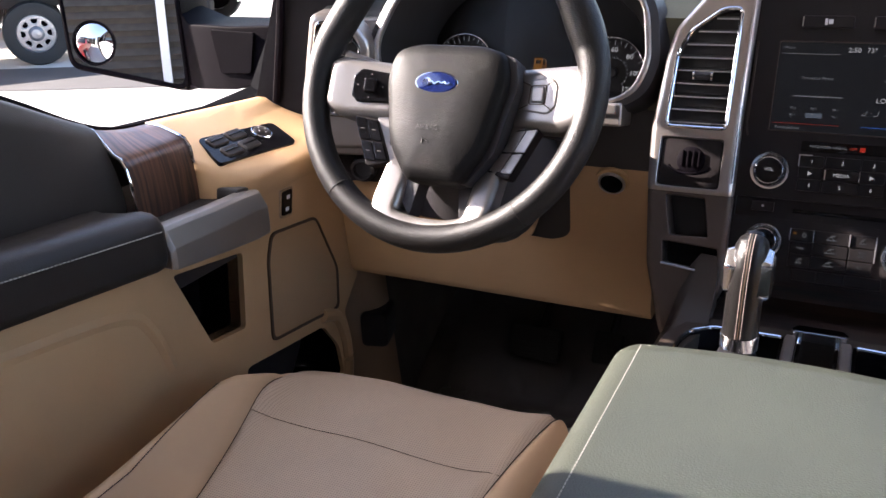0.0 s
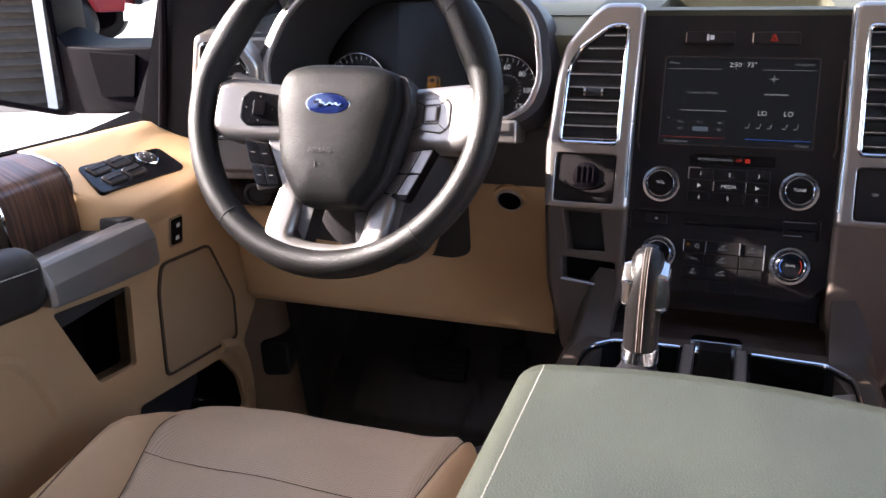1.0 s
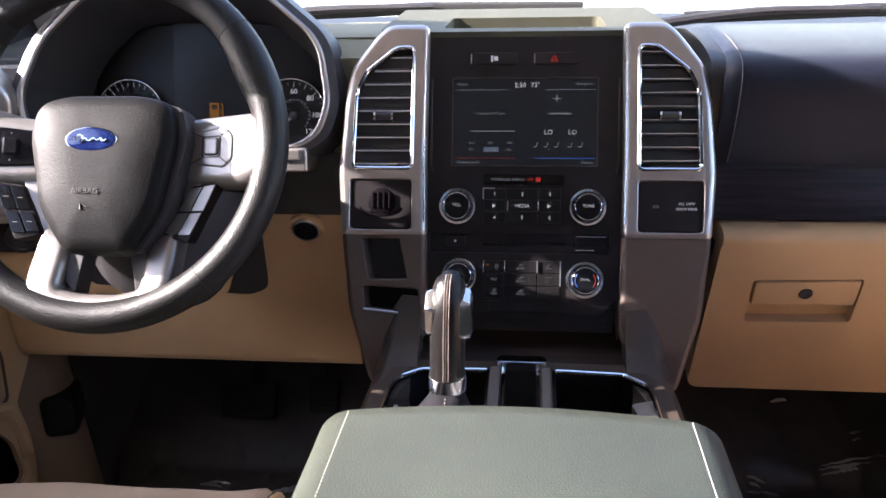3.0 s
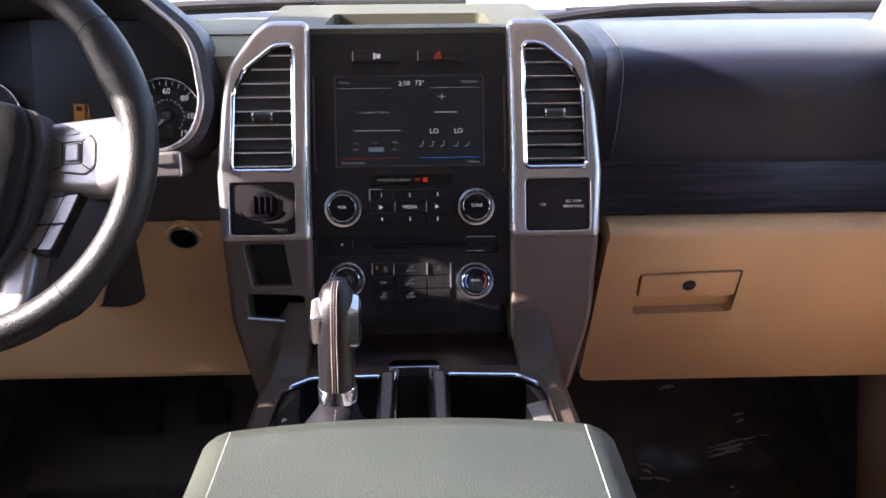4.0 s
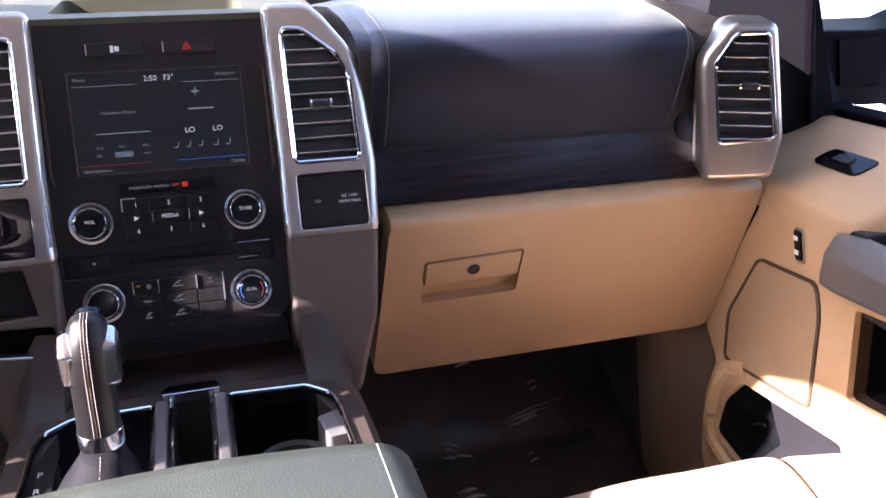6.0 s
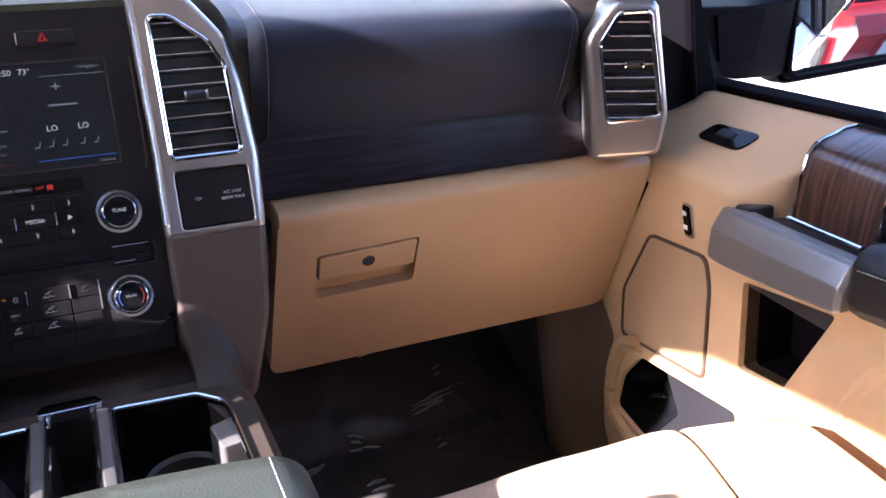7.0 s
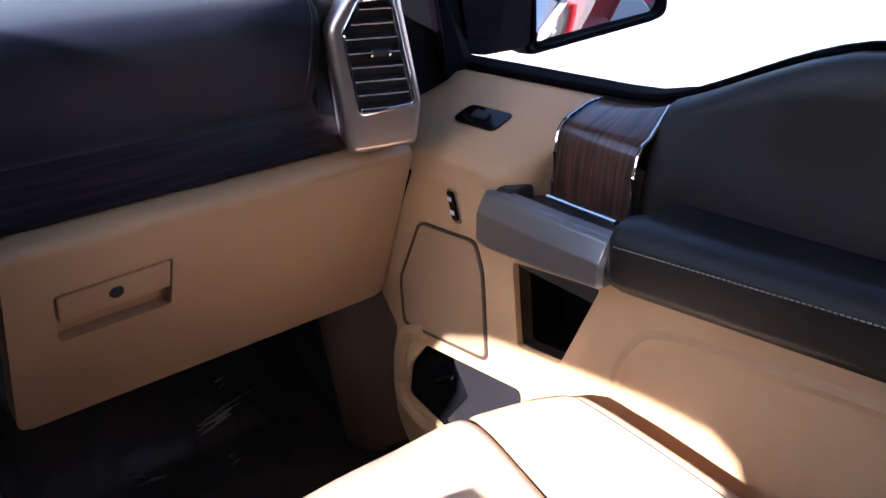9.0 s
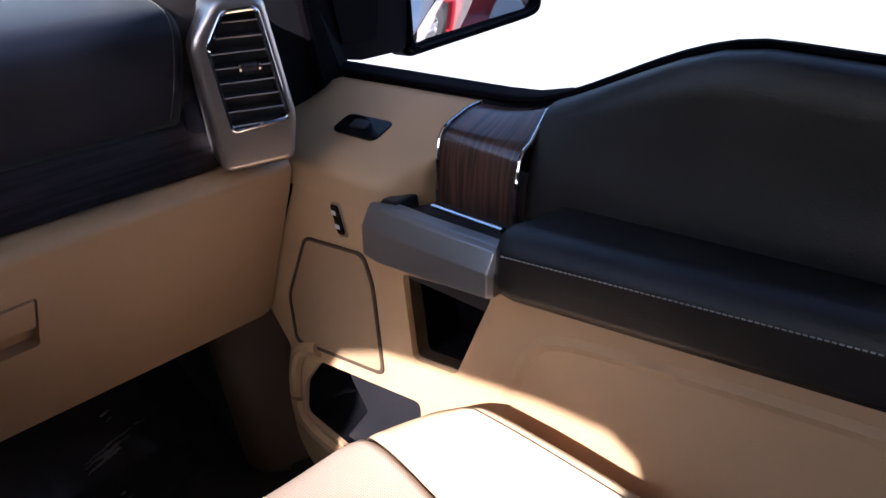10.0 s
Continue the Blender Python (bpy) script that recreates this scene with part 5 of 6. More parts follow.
def lid_ring(y, k, low, n=6):
    hw, r = 0.171 * k, 0.034
    z1, z0 = 0.594 - 0.040 * (1 - k) / 0.06 if k < 1 else 0.594, 0.505 + low
    pts = [(-hw, z0), (hw, z0)]
    for i in range(n + 1):
        a = math.pi / 2 * i / n
        pts.append((hw - r + r * math.cos(a), z1 - r * 0.9 + r * 0.9 * math.sin(a)))
    for i in range(1, 8):
        t = i / 8
        pts.append(((hw - r) * (1 - 2 * t), z1 + 0.005 * (1 - (1 - 2 * t) ** 2)))
    for i in range(n + 1):
        a = math.pi / 2 + math.pi / 2 * i / n
        pts.append((-hw + r + r * math.cos(a), z1 - r * 0.9 + r * 0.9 * math.sin(a)))
    return [(x, y + 0.008 * (x / 0.17) ** 2 * -1, z) for x, z in pts]


lid = part("armrest_lid", loft([lid_ring(-0.430, 0.94, 0.01), lid_ring(-0.432, 0.965, 0.004), lid_ring(-0.437, 0.985, 0.001), lid_ring(-0.446, 1.0, 0)] + [lid_ring(-0.46 - 0.06 * i, 1.0, 0) for i in range(10)]), LID, console, "dark grey-green leather armrest lid with pale stitching", 50)
for s in (-1, 1):
    for dx, ln in ((0.143, True), (0.147, False)):
        path = [Vector((s * dx, -0.436 - 0.0055 * 1, 0.586))] + [Vector((s * dx, -0.447 - 0.05 * i, 0.5985 if dx < 0.145 else 0.5978)) for i in range(11)]
        if ln:
            part("stitching", stitches([p + Vector((0, -0.006, -0.0052)) for p in path[1:]], 0.0044, 0.0028, 0.0007), STITCH, lid, "pale double stitching")
        else:
            part("seam", tube([p + Vector((0, -0.006, -0.0062)) for p in path[1:]], 0.0008, 5), SEAM, lid)

# gear lever
lever = thing("gear_lever", (-0.078, -0.27, TOPZ - 0.02), "black leather gear lever with chrome sides on the console", "gear lever")


def lever_ring(c, rx, ry, tilt, n=20):
    m = Matrix.Translation(c) @ pose(0, 0, 0, tilt)
    return [m @ Vector((rx * math.copysign(abs(math.cos(b)) ** 0.95, math.cos(b)), ry * math.copysign(abs(math.sin(b)) ** 0.95, math.sin(b)), 0)) for b in [2 * math.pi * j / n for j in range(n)]]


part("grip", loft([lever_ring((-0.0782, -0.262, 0.526), 0.0190, 0.0215, 0), lever_ring((-0.0776, -0.262, 0.55), 0.0190, 0.0222, 0), lever_ring((-0.0768, -0.261, 0.580), 0.0190, 0.0232, -3), lever_ring((-0.0760, -0.2595, 0.600), 0.0188, 0.0240, -10),
                   lever_ring((-0.0755, -0.2565, 0.613), 0.0184, 0.0238, -24), lever_ring((-0.0750, -0.2515, 0.6225), 0.0176, 0.0215, -38), lever_ring((-0.0745, -0.2460, 0.6275), 0.0150, 0.0165, -50), lever_ring((-0.074, -0.2425, 0.6290), 0.009, 0.009, -58)]), LEVER, lever, "black leather grip", 60)
part("knob_top", lathe([(0.0, 0.006), (0.008, 0.0055), (0.0125, 0.003), (0.0135, -0.006), (0.0, -0.006)], Matrix.Translation((-0.074, -0.2385, 0.6270)) @ pose(0, 0, 0, -58), 28), PIANO, lever, "gloss black cap")
front_line = [(-0.0780, -0.2842, 0.528), (-0.0773, -0.2850, 0.55), (-0.0766, -0.2852, 0.581), (-0.0758, -0.2842, 0.6045), (-0.0754, -0.2795, 0.6235), (-0.0750, -0.2690, 0.6365), (-0.0746, -0.2575, 0.6405)]
part("seam", tube(front_line, 0.0005, 5), SEAM, lever)
for dx in (-0.0027, 0.0027):
    part("stitching", stitches([(x + dx, y - 0.0001, z) for x, y, z in front_line], 0.0036, 0.0024, 0.00042), WHITE_THREAD, lever, "pale stitching")
for s in (-1, 1):
    part("chrome_cheek", crown(rounded([(-0.022, -0.020), (-0.004, -0.031), (0.018, -0.020), (0.022, 0.012), (0.004, 0.029), (-0.018, 0.018)], 0.004, 2), axes((-0.0757 + s * 0.0178, -0.256, 0.596), (0, s * 1, 0), (0, 0, 1)), 0.0080, -0.006, [], 0.0085, None, 2), POLISHED, lever, "faceted chrome cheek")
part("collar", lathe([(0.0195, 0.0), (0.0205, 0.001), (0.0205, 0.017), (0.0195, 0.018), (0.014, 0.018), (0.014, 0.0)], Matrix.Translation((-0.078, -0.262, 0.508)), 36), POLISHED, lever, "chrome collar")
boot = [lever_ring((-0.078, -0.264, 0.510), 0.017, 0.019, 0), lever_ring((-0.079, -0.268, 0.498), 0.022, 0.024, 0), lever_ring((-0.082, -0.275, 0.482), 0.033, 0.038, 0), lever_ring((-0.086, -0.285, 0.460), 0.044, 0.06, 0)]
part("boot", loft(boot), PILLAR, lever, "black leather boot", 60)
part("stitching", stitches([(-0.0785, -0.2845, 0.508), (-0.080, -0.294, 0.496), (-0.083, -0.3145, 0.4815)], 0.0036, 0.0024, 0.00036), WHITE_THREAD, lever)


# ---- seats ----
def seat(s, label):
    """A front seat cushion: perforated middle, smooth bolsters, seams between."""
    cx, hw = s * 0.527, 0.268
    th = thing("front_seat", (cx, -0.5, FLOOR + 0.05), label, "seat", "front seats")
    path = [(-0.300, 0.09), (-0.272, 0.14), (-0.252, 0.20), (-0.243, 0.26), (-0.243, 0.295), (-0.249, 0.318), (-0.262, 0.333), (-0.285, 0.344), (-0.32, 0.350), (-0.38, 0.352), (-0.46, 0.349), (-0.56, 0.343), (-0.70, 0.336), (-0.86, 0.33)]
    ahead = 0.036 if s < 0 else 0.004
    path = [(a + ahead * min(1, max(0, (a + 0.44) / 0.14)), b) for a, b in path]
    path = [(p.x, p.y) for p in smooth_path([(a, b, 0) for a, b in path], 4)]

    def wide(y):
        return 0.240 if s > 0 else 0.195 - 0.015 * min(1, max(0, (-0.26 - y) / 0.29))

    def outer_seam(y):
        return s * 0.214 / wide(y) * (0.74 - 0.86 * min(0.30, max(0, -0.26 - y)))

    def inner_seam(y):
        return -s * (0.86 - 0.40 * min(0.30, max(0, -0.26 - y)))

    def at(u, k):
        y, z = path[k]
        a = abs(u)
        e = max(0, (a - 0.86) / 0.14)
        high = min(1, max(0, (z - 0.22) / 0.1))
        lift = ((0.072 if s > 0 else 0.060) * min(1, max(0.15, (-0.235 - y) / 0.12)) if u * s > 0 else 0.014) * math.exp(-((a - 0.87) / 0.16) ** 2) * high
        near = min(abs(u - outer_seam(y)), abs(u - inner_seam(y)))
        between = (u - outer_seam(y)) * (u - inner_seam(y)) < 0
        groove = 0.009 * math.exp(-(near / 0.02) ** 2) + (0.005 * math.exp(-((y + 0.385) / 0.006) ** 2) if s < 0 and between and z > 0.33 else 0)
        puff = 0.004 * math.sin(u * 9 + y * 14) * high * 0.3
        return Vector((cx + u * (wide(y) if u * s > 0 else hw), y - 0.055 * e ** 2 - (0.012 * a ** 2) - (0.085 * max(0, (a - 0.5) / 0.5) ** 2.2 if u * s > 0 else 0), max(0.05, z + lift - groove + puff - 0.055 * e ** 2.2)))

    def patch(lo, hi, n, skin, name, lbl):
        bm = loft([[at(lo(path[k][0]) + (hi(path[k][0]) - lo(path[k][0])) * i / n, k) for i in range(n + 1)] for k in range(len(path))], ring_closed=False)
        part(name, bm, skin, th, lbl, 60)

    patch(inner_seam, outer_seam, 44, TAN_HOLED, "middle_panel", "perforated tan leather")
    patch(outer_seam, lambda y: s, 20, TAN, "bolster", "smooth tan leather bolster")
    patch(lambda y: -s, inner_seam, 14, TAN, "bolster", "smooth tan leather bolster")
    for f in (inner_seam, outer_seam):
        part("seam", tube([at(f(path[k][0]), k) + Vector((0, 0, 0.0015)) for k in range(6, len(path))], 0.0007, 6), SEAM, th, "dark seam")
    k0 = min(range(len(path)), key=lambda k: abs(path[k][0] + 0.385))
    if s < 0:
        part("seam", tube([at(inner_seam(-0.385) + (outer_seam(-0.385) - inner_seam(-0.385)) * i / 24, k0) + Vector((0, 0, 0.001)) for i in range(25)], 0.0004, 6), SEAM, th)
    part("piping", tube([at(outer_seam(path[k][0]) * 0.42 + s * 0.58 if s < 0 else 0.84, k) + Vector((0, 0, 0.001)) for k in range(14, len(path))], 0.0007, 6), SEAM, th)
    for q in (-1, 1):
        foot = [Vector((cx + q * (wide(y) - 0.002 if q * s > 0 else hw), y - 0.06, 0.05)) for y, z in path]
        hem = [at(q, k).lerp(foot[k], 0.30) + Vector((q * 0.006, 0, 0)) for k in range(len(path))]
        part("side_skirt", loft([[at(q, k), at(q, k).lerp(hem[k], 0.4) + Vector((q * 0.004, 0, 0)), hem[k]] for k in range(len(path))], ring_closed=False), TAN, th, "", 60)
        # Lower side in black, standing in for shade between seat and door.
        part("shaded_side", loft([[hem[k], hem[k] - Vector((q * 0.004, 0, 0.006)), foot[k]] for k in range(len(path))], ring_closed=False), BLACK, th, "lower seat side, black for the shaded gap at the door", 40)
    part("base", block(cx - 0.22, -0.84, FLOOR + 0.015, cx + 0.22, -0.36, 0.22, 0.02), BLACK, th, "black seat base")


seat(-1, "tan leather front seat cushion on the driver's side, in shade")
seat(1, "tan leather front seat cushion on the passenger's side, in sunlight")


# ---- doors ----
def door(s):
    side = "driver's" if s < 0 else "passenger's"
    th = thing("car_door", (s * 0.86, -0.4, 0.0), f"closed {side} door, beige with black leather armrest and wood trim", "door", "front doors")
    P = axes((s * 0.790, 0, 0), (0, -s, 0), (0, 0, 1))
    f = lambda ps: [(-s * y, z) for y, z in ps]
    pocket = rounded(f([(-0.236, 0.509), (-0.379, 0.529), (-0.325, 0.399), (-0.251, 0.389)]), 0.008)
    low = rounded(f([(-0.055, 0.297), (-0.262, 0.324), (-0.262, 0.150), (-0.095, 0.160), (-0.004, 0.176), (-0.014, 0.240)]), 0.012)
    edge = 0.012 if s > 0 else 0.10
    outline = f([(0.050 + (0.012 if s > 0 else 0.02), 0.352), (0.045 + (0.012 if s > 0 else 0.02), 0.375), (-0.042 + edge, 0.572), (-0.042 + edge, 0.590), (-0.190, 0.590), (-0.228, 0.53), (-0.43, 0.57), (-0.75, 0.605), (-1.02, 0.63), (-1.02, 0.02), (-0.10, 0.02), (0.02, 0.10), (0.032, 0.23), (0.014, 0.296)])
    lower = part("lower_panel", plate(rounded(outline, [0.01, 0.01, 0.02, 0.005, 0.01, 0.01, 0.01, 0.01, 0.01, 0.02, 0.05, 0.05, 0.05, 0.01]), P, 0.0, -0.03, [pocket, low], 0.007, 3), BEIGE, th, "beige lower door panel")
    # Near-black lining puts the shade of the deep pocket into its colour.
    part("pull_pocket", loft([[P @ Vector((x, y, d)) for x, y in pocket] for d in (-0.010, -0.09)] + [[P @ Vector((s * 0.30 + (x - s * 0.30) * 0.02, 0.46 + (y - 0.46) * 0.02, -0.092)) for x, y in pocket]], caps=False), MIRROR_BLACK, lower, "pocket behind the pull handle, near-black for its shade")
    bc = (sum(p[0] for p in low) / len(low), sum(p[1] for p in low) / len(low))
    part("door_bin", loft([[P @ Vector((bc[0] + (x - bc[0]) * k, bc[1] + (y - bc[1]) * k, d)) for x, y in low] for k, d in ((1.0, -0.008), (0.99, -0.04), (0.93, -0.07), (0.75, -0.088), (0.4, -0.094), (0.01, -0.095))], caps=False), PIANO, lower, "dark glossy lower door bin", 60)
    part("bin_wall", plate(rounded(f([(-0.100, 0.306), (-0.107, 0.283), (-0.139, 0.239), (-0.088, 0.166), (-0.262, 0.155), (-0.262, 0.325)]), 0.006), P, -0.014, -0.022, [], 0.003), BIN_GREY, lower, "grey outer wall of the bin")
    part("bin_rim", tube(smooth_path([(s * 0.792, y, z) for y, z in ((-0.055, 0.318), (-0.015, 0.300), (0.004, 0.262), (0.010, 0.215), (0.004, 0.170), (-0.035, 0.148), (-0.095, 0.140))], 6), 0.013, 10), BEIGE, lower)
    rib = [(-0.472, 0.508), (-0.606, 0.531), (-0.714, 0.545), (-0.79, 0.553), (-1.0, 0.572)]
    part("sculpted_ridge", tube(smooth_path([(s * 0.802, y, z) for y, z in [(-0.405, 0.40), (-0.430, 0.470)] + rib], 5), 0.015, 10), BEIGE, lower)
    spk = f([(-0.046, 0.502), (-0.168, 0.515), (-0.184, 0.475), (-0.197, 0.337), (-0.003, 0.311), (0.004, 0.39)])
    cx, cy = sum(p[0] for p in spk) / 6, sum(p[1] for p in spk) / 6
    inner = [(cx + (x - cx) * 0.945, cy + (y - cy) * 0.95) for x, y in spk]
    sp = part("speaker_grille", plate(rounded(inner, 0.012), P, 0.0022, -0.004, [], 0.0015), BEIGE_MESH, th, "beige speaker grille")
    part("speaker_edge", plate(rounded(spk, 0.014), P, 0.0032, -0.004, [rounded([(cx + (x - cx) * 0.94, cy + (y - cy) * 0.945) for x, y in spk], 0.012)], 0.001), SEAM, sp, "dark glossy groove")
    # shelf below the window
    rings = []
    for y, inw in ((0.09, 0), (-0.05, 0), (-0.15, 0), (-0.175, 0.001), (-0.19, 0.004), (-0.203, 0.011), (-0.214, 0.022), (-0.224, 0.036), (-0.230, 0.047), (-0.234, 0.060)):
        x0 = 0.79 + inw
        c = 0.815 + inw
        rings.append([(s * x, y, z) for x, z in ((0.945, belt(y) - 0.004), (0.93, belt(y) - 0.005), (0.916, belt(y) - 0.015), (c + 0.02, 0.638 + inw * 0.35), (c, 0.629 + inw * 0.35), (c - 0.012, 0.622 + inw * 0.3), (x0 + 0.003, 0.613 + inw * 0.2), (x0 - 0.001, 0.604), (x0 - 0.001, 0.577), (x0 + 0.004 + inw * 0.3, 0.572), (0.945, 0.572))])
    shelf = part("shelf", loft(rings), BEIGE, th, "beige shelf below the window", 50)
    # wood trim with chrome ends
    def wood_section(y):
        b = belt(y) - 0.006
        return [(0.940, b), (0.915, b - 0.002), (0.885, 0.682), (0.872, 0.676), (0.864, 0.664), (0.860, 0.64), (0.858, 0.60), (0.862, 0.53)]
    wood = part("wood_trim", loft([[(s * x, y, z) for x, z in wood_section(y)] for y in span(-0.2345, -0.357, 6)], ring_closed=False), WOOD, th, "glossy dark walnut trim", 60)
    for y, n in ((-0.2345, 6 if s < 0 else 8), (-0.357, 8)):
        part("chrome_strip", tube([(s * (x - 0.001), y, z + 0.001) for x, z in wood_section(y)[:n]], 0.0026, 8), CHROME, wood, "thin chrome strip")
    # upper leather
    rings = []
    for y in [-0.358, -0.37, -0.39] + span(-0.42, -1.05, 14):
        b = belt(y)
        h = b - 0.63
        rings.append([(s * x, y, z) for x, z in ((0.945 - 0.2 * (b - 0.685), b), (0.930 - 0.2 * (b - 0.685), b - 0.001), (0.915 - 0.2 * (b - 0.685), b - 0.008), (0.904 - 0.17 * (b - 0.685), b - 0.22 * h), (0.890, b - 0.45 * h), (0.881, b - 0.70 * h), (0.876, 0.63), (0.874, 0.59))])
    part("upper_pad", loft(rings, ring_closed=False), LEATHER, th, "black leather upper door pad", 60)
    # armrest
    def rest(y):
        st = 0.614 + 0.11 * (-0.439 - y)
        t, c = st + 0.024, 0.625 + 0.062 * (-0.45 - y)
        return [(0.90, c + 0.012), (0.884, c + 0.002), (0.865, c), (0.820, c + 0.4 * (t - c)), (0.785, t), (0.768, t - 0.001), (0.755, t - 0.007), (0.748, st + 0.005), (0.7475, st), (0.748, st - 0.038), (0.753, st - 0.050), (0.770, st - 0.057), (0.90, st - 0.057)]
    rings = []
    for y, k in ((-0.408, 0.80), (-0.412, 0.90), (-0.420, 0.96), (-0.436, 1.0)) + tuple((y, 1.0) for y in span(-0.47, -0.98, 10)) + ((-1.0, 0.97), (-1.01, 0.9)):
        sec = rest(y)
        mz = sec[8][1]
        rings.append([(s * (0.82 + (x - 0.82) * k if x < 0.82 else x), y, mz + (z - mz) * k) for x, z in sec])
    arm = part("armrest", loft(rings), LEATHER, th, "black leather armrest with a stitched seam", 50)
    part("stitching", stitches([(s * 0.7462, y, rest(y)[8][1] + 0.002) for y in span(-0.425, -0.99, 10)], 0.0055, 0.0036, 0.0008), STITCH, arm)
    # pull handle
    rings = []
    for y, x, z0, z1, w in ((-0.172, 0.800, 0.528, 0.566, 0.02), (-0.176, 0.782, 0.525, 0.580, 0.03), (-0.186, 0.772, 0.524, 0.592, 0.036), (-0.22, 0.764, 0.528, 0.598, 0.036), (-0.30, 0.756, 0.539, 0.603, 0.036), (-0.38, 0.750, 0.551, 0.609, 0.036), (-0.404, 0.749, 0.554, 0.610, 0.036), (-0.411, 0.752, 0.557, 0.606, 0.03)):
        rings.append([(s * a, y, b) for a, b in ((x + 0.002, z0), (x, z0 + 0.006), (x, z1 - 0.026), (x + 0.012, z1 - 0.004), (x + 0.018, z1), (x + w, z1), (x + w + 0.004, z1 - 0.01), (x + w + 0.004, z0))])
    part("pull_handle", soften(loft(rings), 0.0035, 3, 24), HANDLE, th, "satin silver pull handle", 40)
    part("handle_cup", loft([[(s * a, y, b) for a, b in ((0.80, 0.585), (0.862, 0.585), (0.862, 0.50), (0.80, 0.50))] for y in (-0.20, -0.41)]), BLACK, th)
    part("handle_root", plate(rounded(f([(-0.196, 0.588), (-0.203, 0.601), (-0.226, 0.603), (-0.23, 0.585)]), 0.004), P, -0.002, -0.04, [], 0.004), BLACK, th)
    if s > 0:
        part("release_lever", tube([(s * 0.812, -0.27, 0.604), (s * 0.806, -0.33, 0.608), (s * 0.80, -0.385, 0.612)], 0.005, 10, flat=0.6), CHROME, th, "chrome release lever")
    # switches
    SL = axes((s * 0.8725, 0, 0.6568), (0, -s, 0), (s * 0.115, 0, 0.053))
    g = lambda ps: [(-s * y, x) for x, y in ps]
    if s > 0:
        sw = part("window_switch", plate(rounded(g([(-0.033, -0.055), (0.004, -0.058), (0.010, -0.140), (-0.030, -0.135)]), 0.012), SL, 0.0018, -0.006, [], 0.001), PIANO, th, "gloss black window switch")
        part("rocker", plate(rounded(g([(-0.020, -0.080), (-0.004, -0.080), (-0.002, -0.108), (-0.018, -0.108)]), 0.003), SL, 0.0050, 0.0, [], 0.002), BLACK, sw)
    else:
        sw = part("window_switch", plate(rounded(g([(-0.070, -0.048), (-0.008, -0.036), (0.014, -0.195), (-0.052, -0.218)]), 0.012), SL, 0.0022, -0.006, [], 0.001), PIANO, th, "gloss black window and mirror switches")
        for i in range(4):
            x, y = -0.036 + 0.029 * (i % 2), -0.172 + 0.042 * (i // 2)
            key = part("rocker", plate(rounded(box2(y * -s - 0.017, x - 0.0115, y * -s + 0.017, x + 0.0115), 0.004), SL, 0.0062, 0.0, [], 0.003, 3), SATIN_BLACK, sw, "black rocker switch")
            part("rocker_edge", plate(rounded(box2(y * -s - 0.016, x - 0.0015, y * -s + 0.016, x + 0.0015), 0.001), SL, 0.0075, 0.004, [], 0.001), PIANO, key)
        DL = SL @ Matrix.Translation((0.082 * s, -0.022, 0.003))
        dial = part("mirror_dial", lathe([(0.0, 0.0045), (0.011, 0.0042), (0.0135, 0.0025), (0.0145, 0.0)], DL, 28), SATIN_BLACK, sw, "black mirror dial")
        part("dial_ring", tube([DL @ Vector((0.0165 * math.cos(2 * math.pi * k / 36), 0.0165 * math.sin(2 * math.pi * k / 36), 0.001)) for k in range(36)], 0.0011, 6, closed=True), CHROME, dial)
        for k in range(4):
            a = math.pi / 2 * k
            part("dial_mark", plate(disc(0.0011, 10, 0.0075 * math.cos(a), 0.0075 * math.sin(a)), DL, 0.0050, 0.003, [], 0), PRINT, dial)
    lock = part("lock_switch", plate(rounded(f([(-0.108, 0.572), (-0.128, 0.574), (-0.142, 0.529), (-0.122, 0.526)] if s > 0 else [(-0.100, 0.572), (-0.134, 0.574), (-0.142, 0.529), (-0.110, 0.526)]), 0.006), P, 0.003, -0.004, [], 0.0015), CHROME, th, "lock switch with a chrome edge")
    part("lock_key", plate(rounded(f([(-0.110, 0.569), (-0.123, 0.570), (-0.136, 0.532), (-0.123, 0.530)] if s > 0 else [(-0.104, 0.569), (-0.129, 0.570), (-0.137, 0.532), (-0.113, 0.530)]), 0.004), P, 0.005, -0.002, [], 0.0015), PIANO, lock)
    for z in (0.559, 0.541):
        yy = -0.1175 - (0.559 - z) * 0.33
        part("lock_mark", plate(f([(yy + 0.004, z + 0.003), (yy - 0.004, z + 0.003), (yy - 0.005, z - 0.003), (yy + 0.003, z - 0.003)]), P, 0.0054, 0.003, [], 0), PRINT, lock)
    # rubber along the window line
    low_front = lambda y: 0.010 * min(1, max(0, (y + 0.42) / 0.12)) if s < 0 else 0
    seal = [(s * (0.948 - 0.2 * max(0, belt(y) - 0.70)), y, belt(y) + 0.002 - low_front(y)) for y in span(0.03, -1.05, 40)]
    part("window_seal", tube(seal, 0.0048, 8, flat=1.2), MIRROR_BLACK, th, "black rubber window seal")
    # outer skin
    skin = [[(s * x, y, z) for x, z in ((0.955 - 0.2 * max(0, belt(y) - 0.70), belt(y) - 0.004 - 1.4 * low_front(y)), (1.0, belt(y) - 0.03 - low_front(y)), (1.03, 0.45), (1.03, 0.10), (0.99, -0.22))] for y in span(0.30, -1.05, 12)]
    part("outer_skin", loft(skin, ring_closed=False), WHITE_PAINT, th, "white painted outer skin", 60)


door(-1)
door(1)

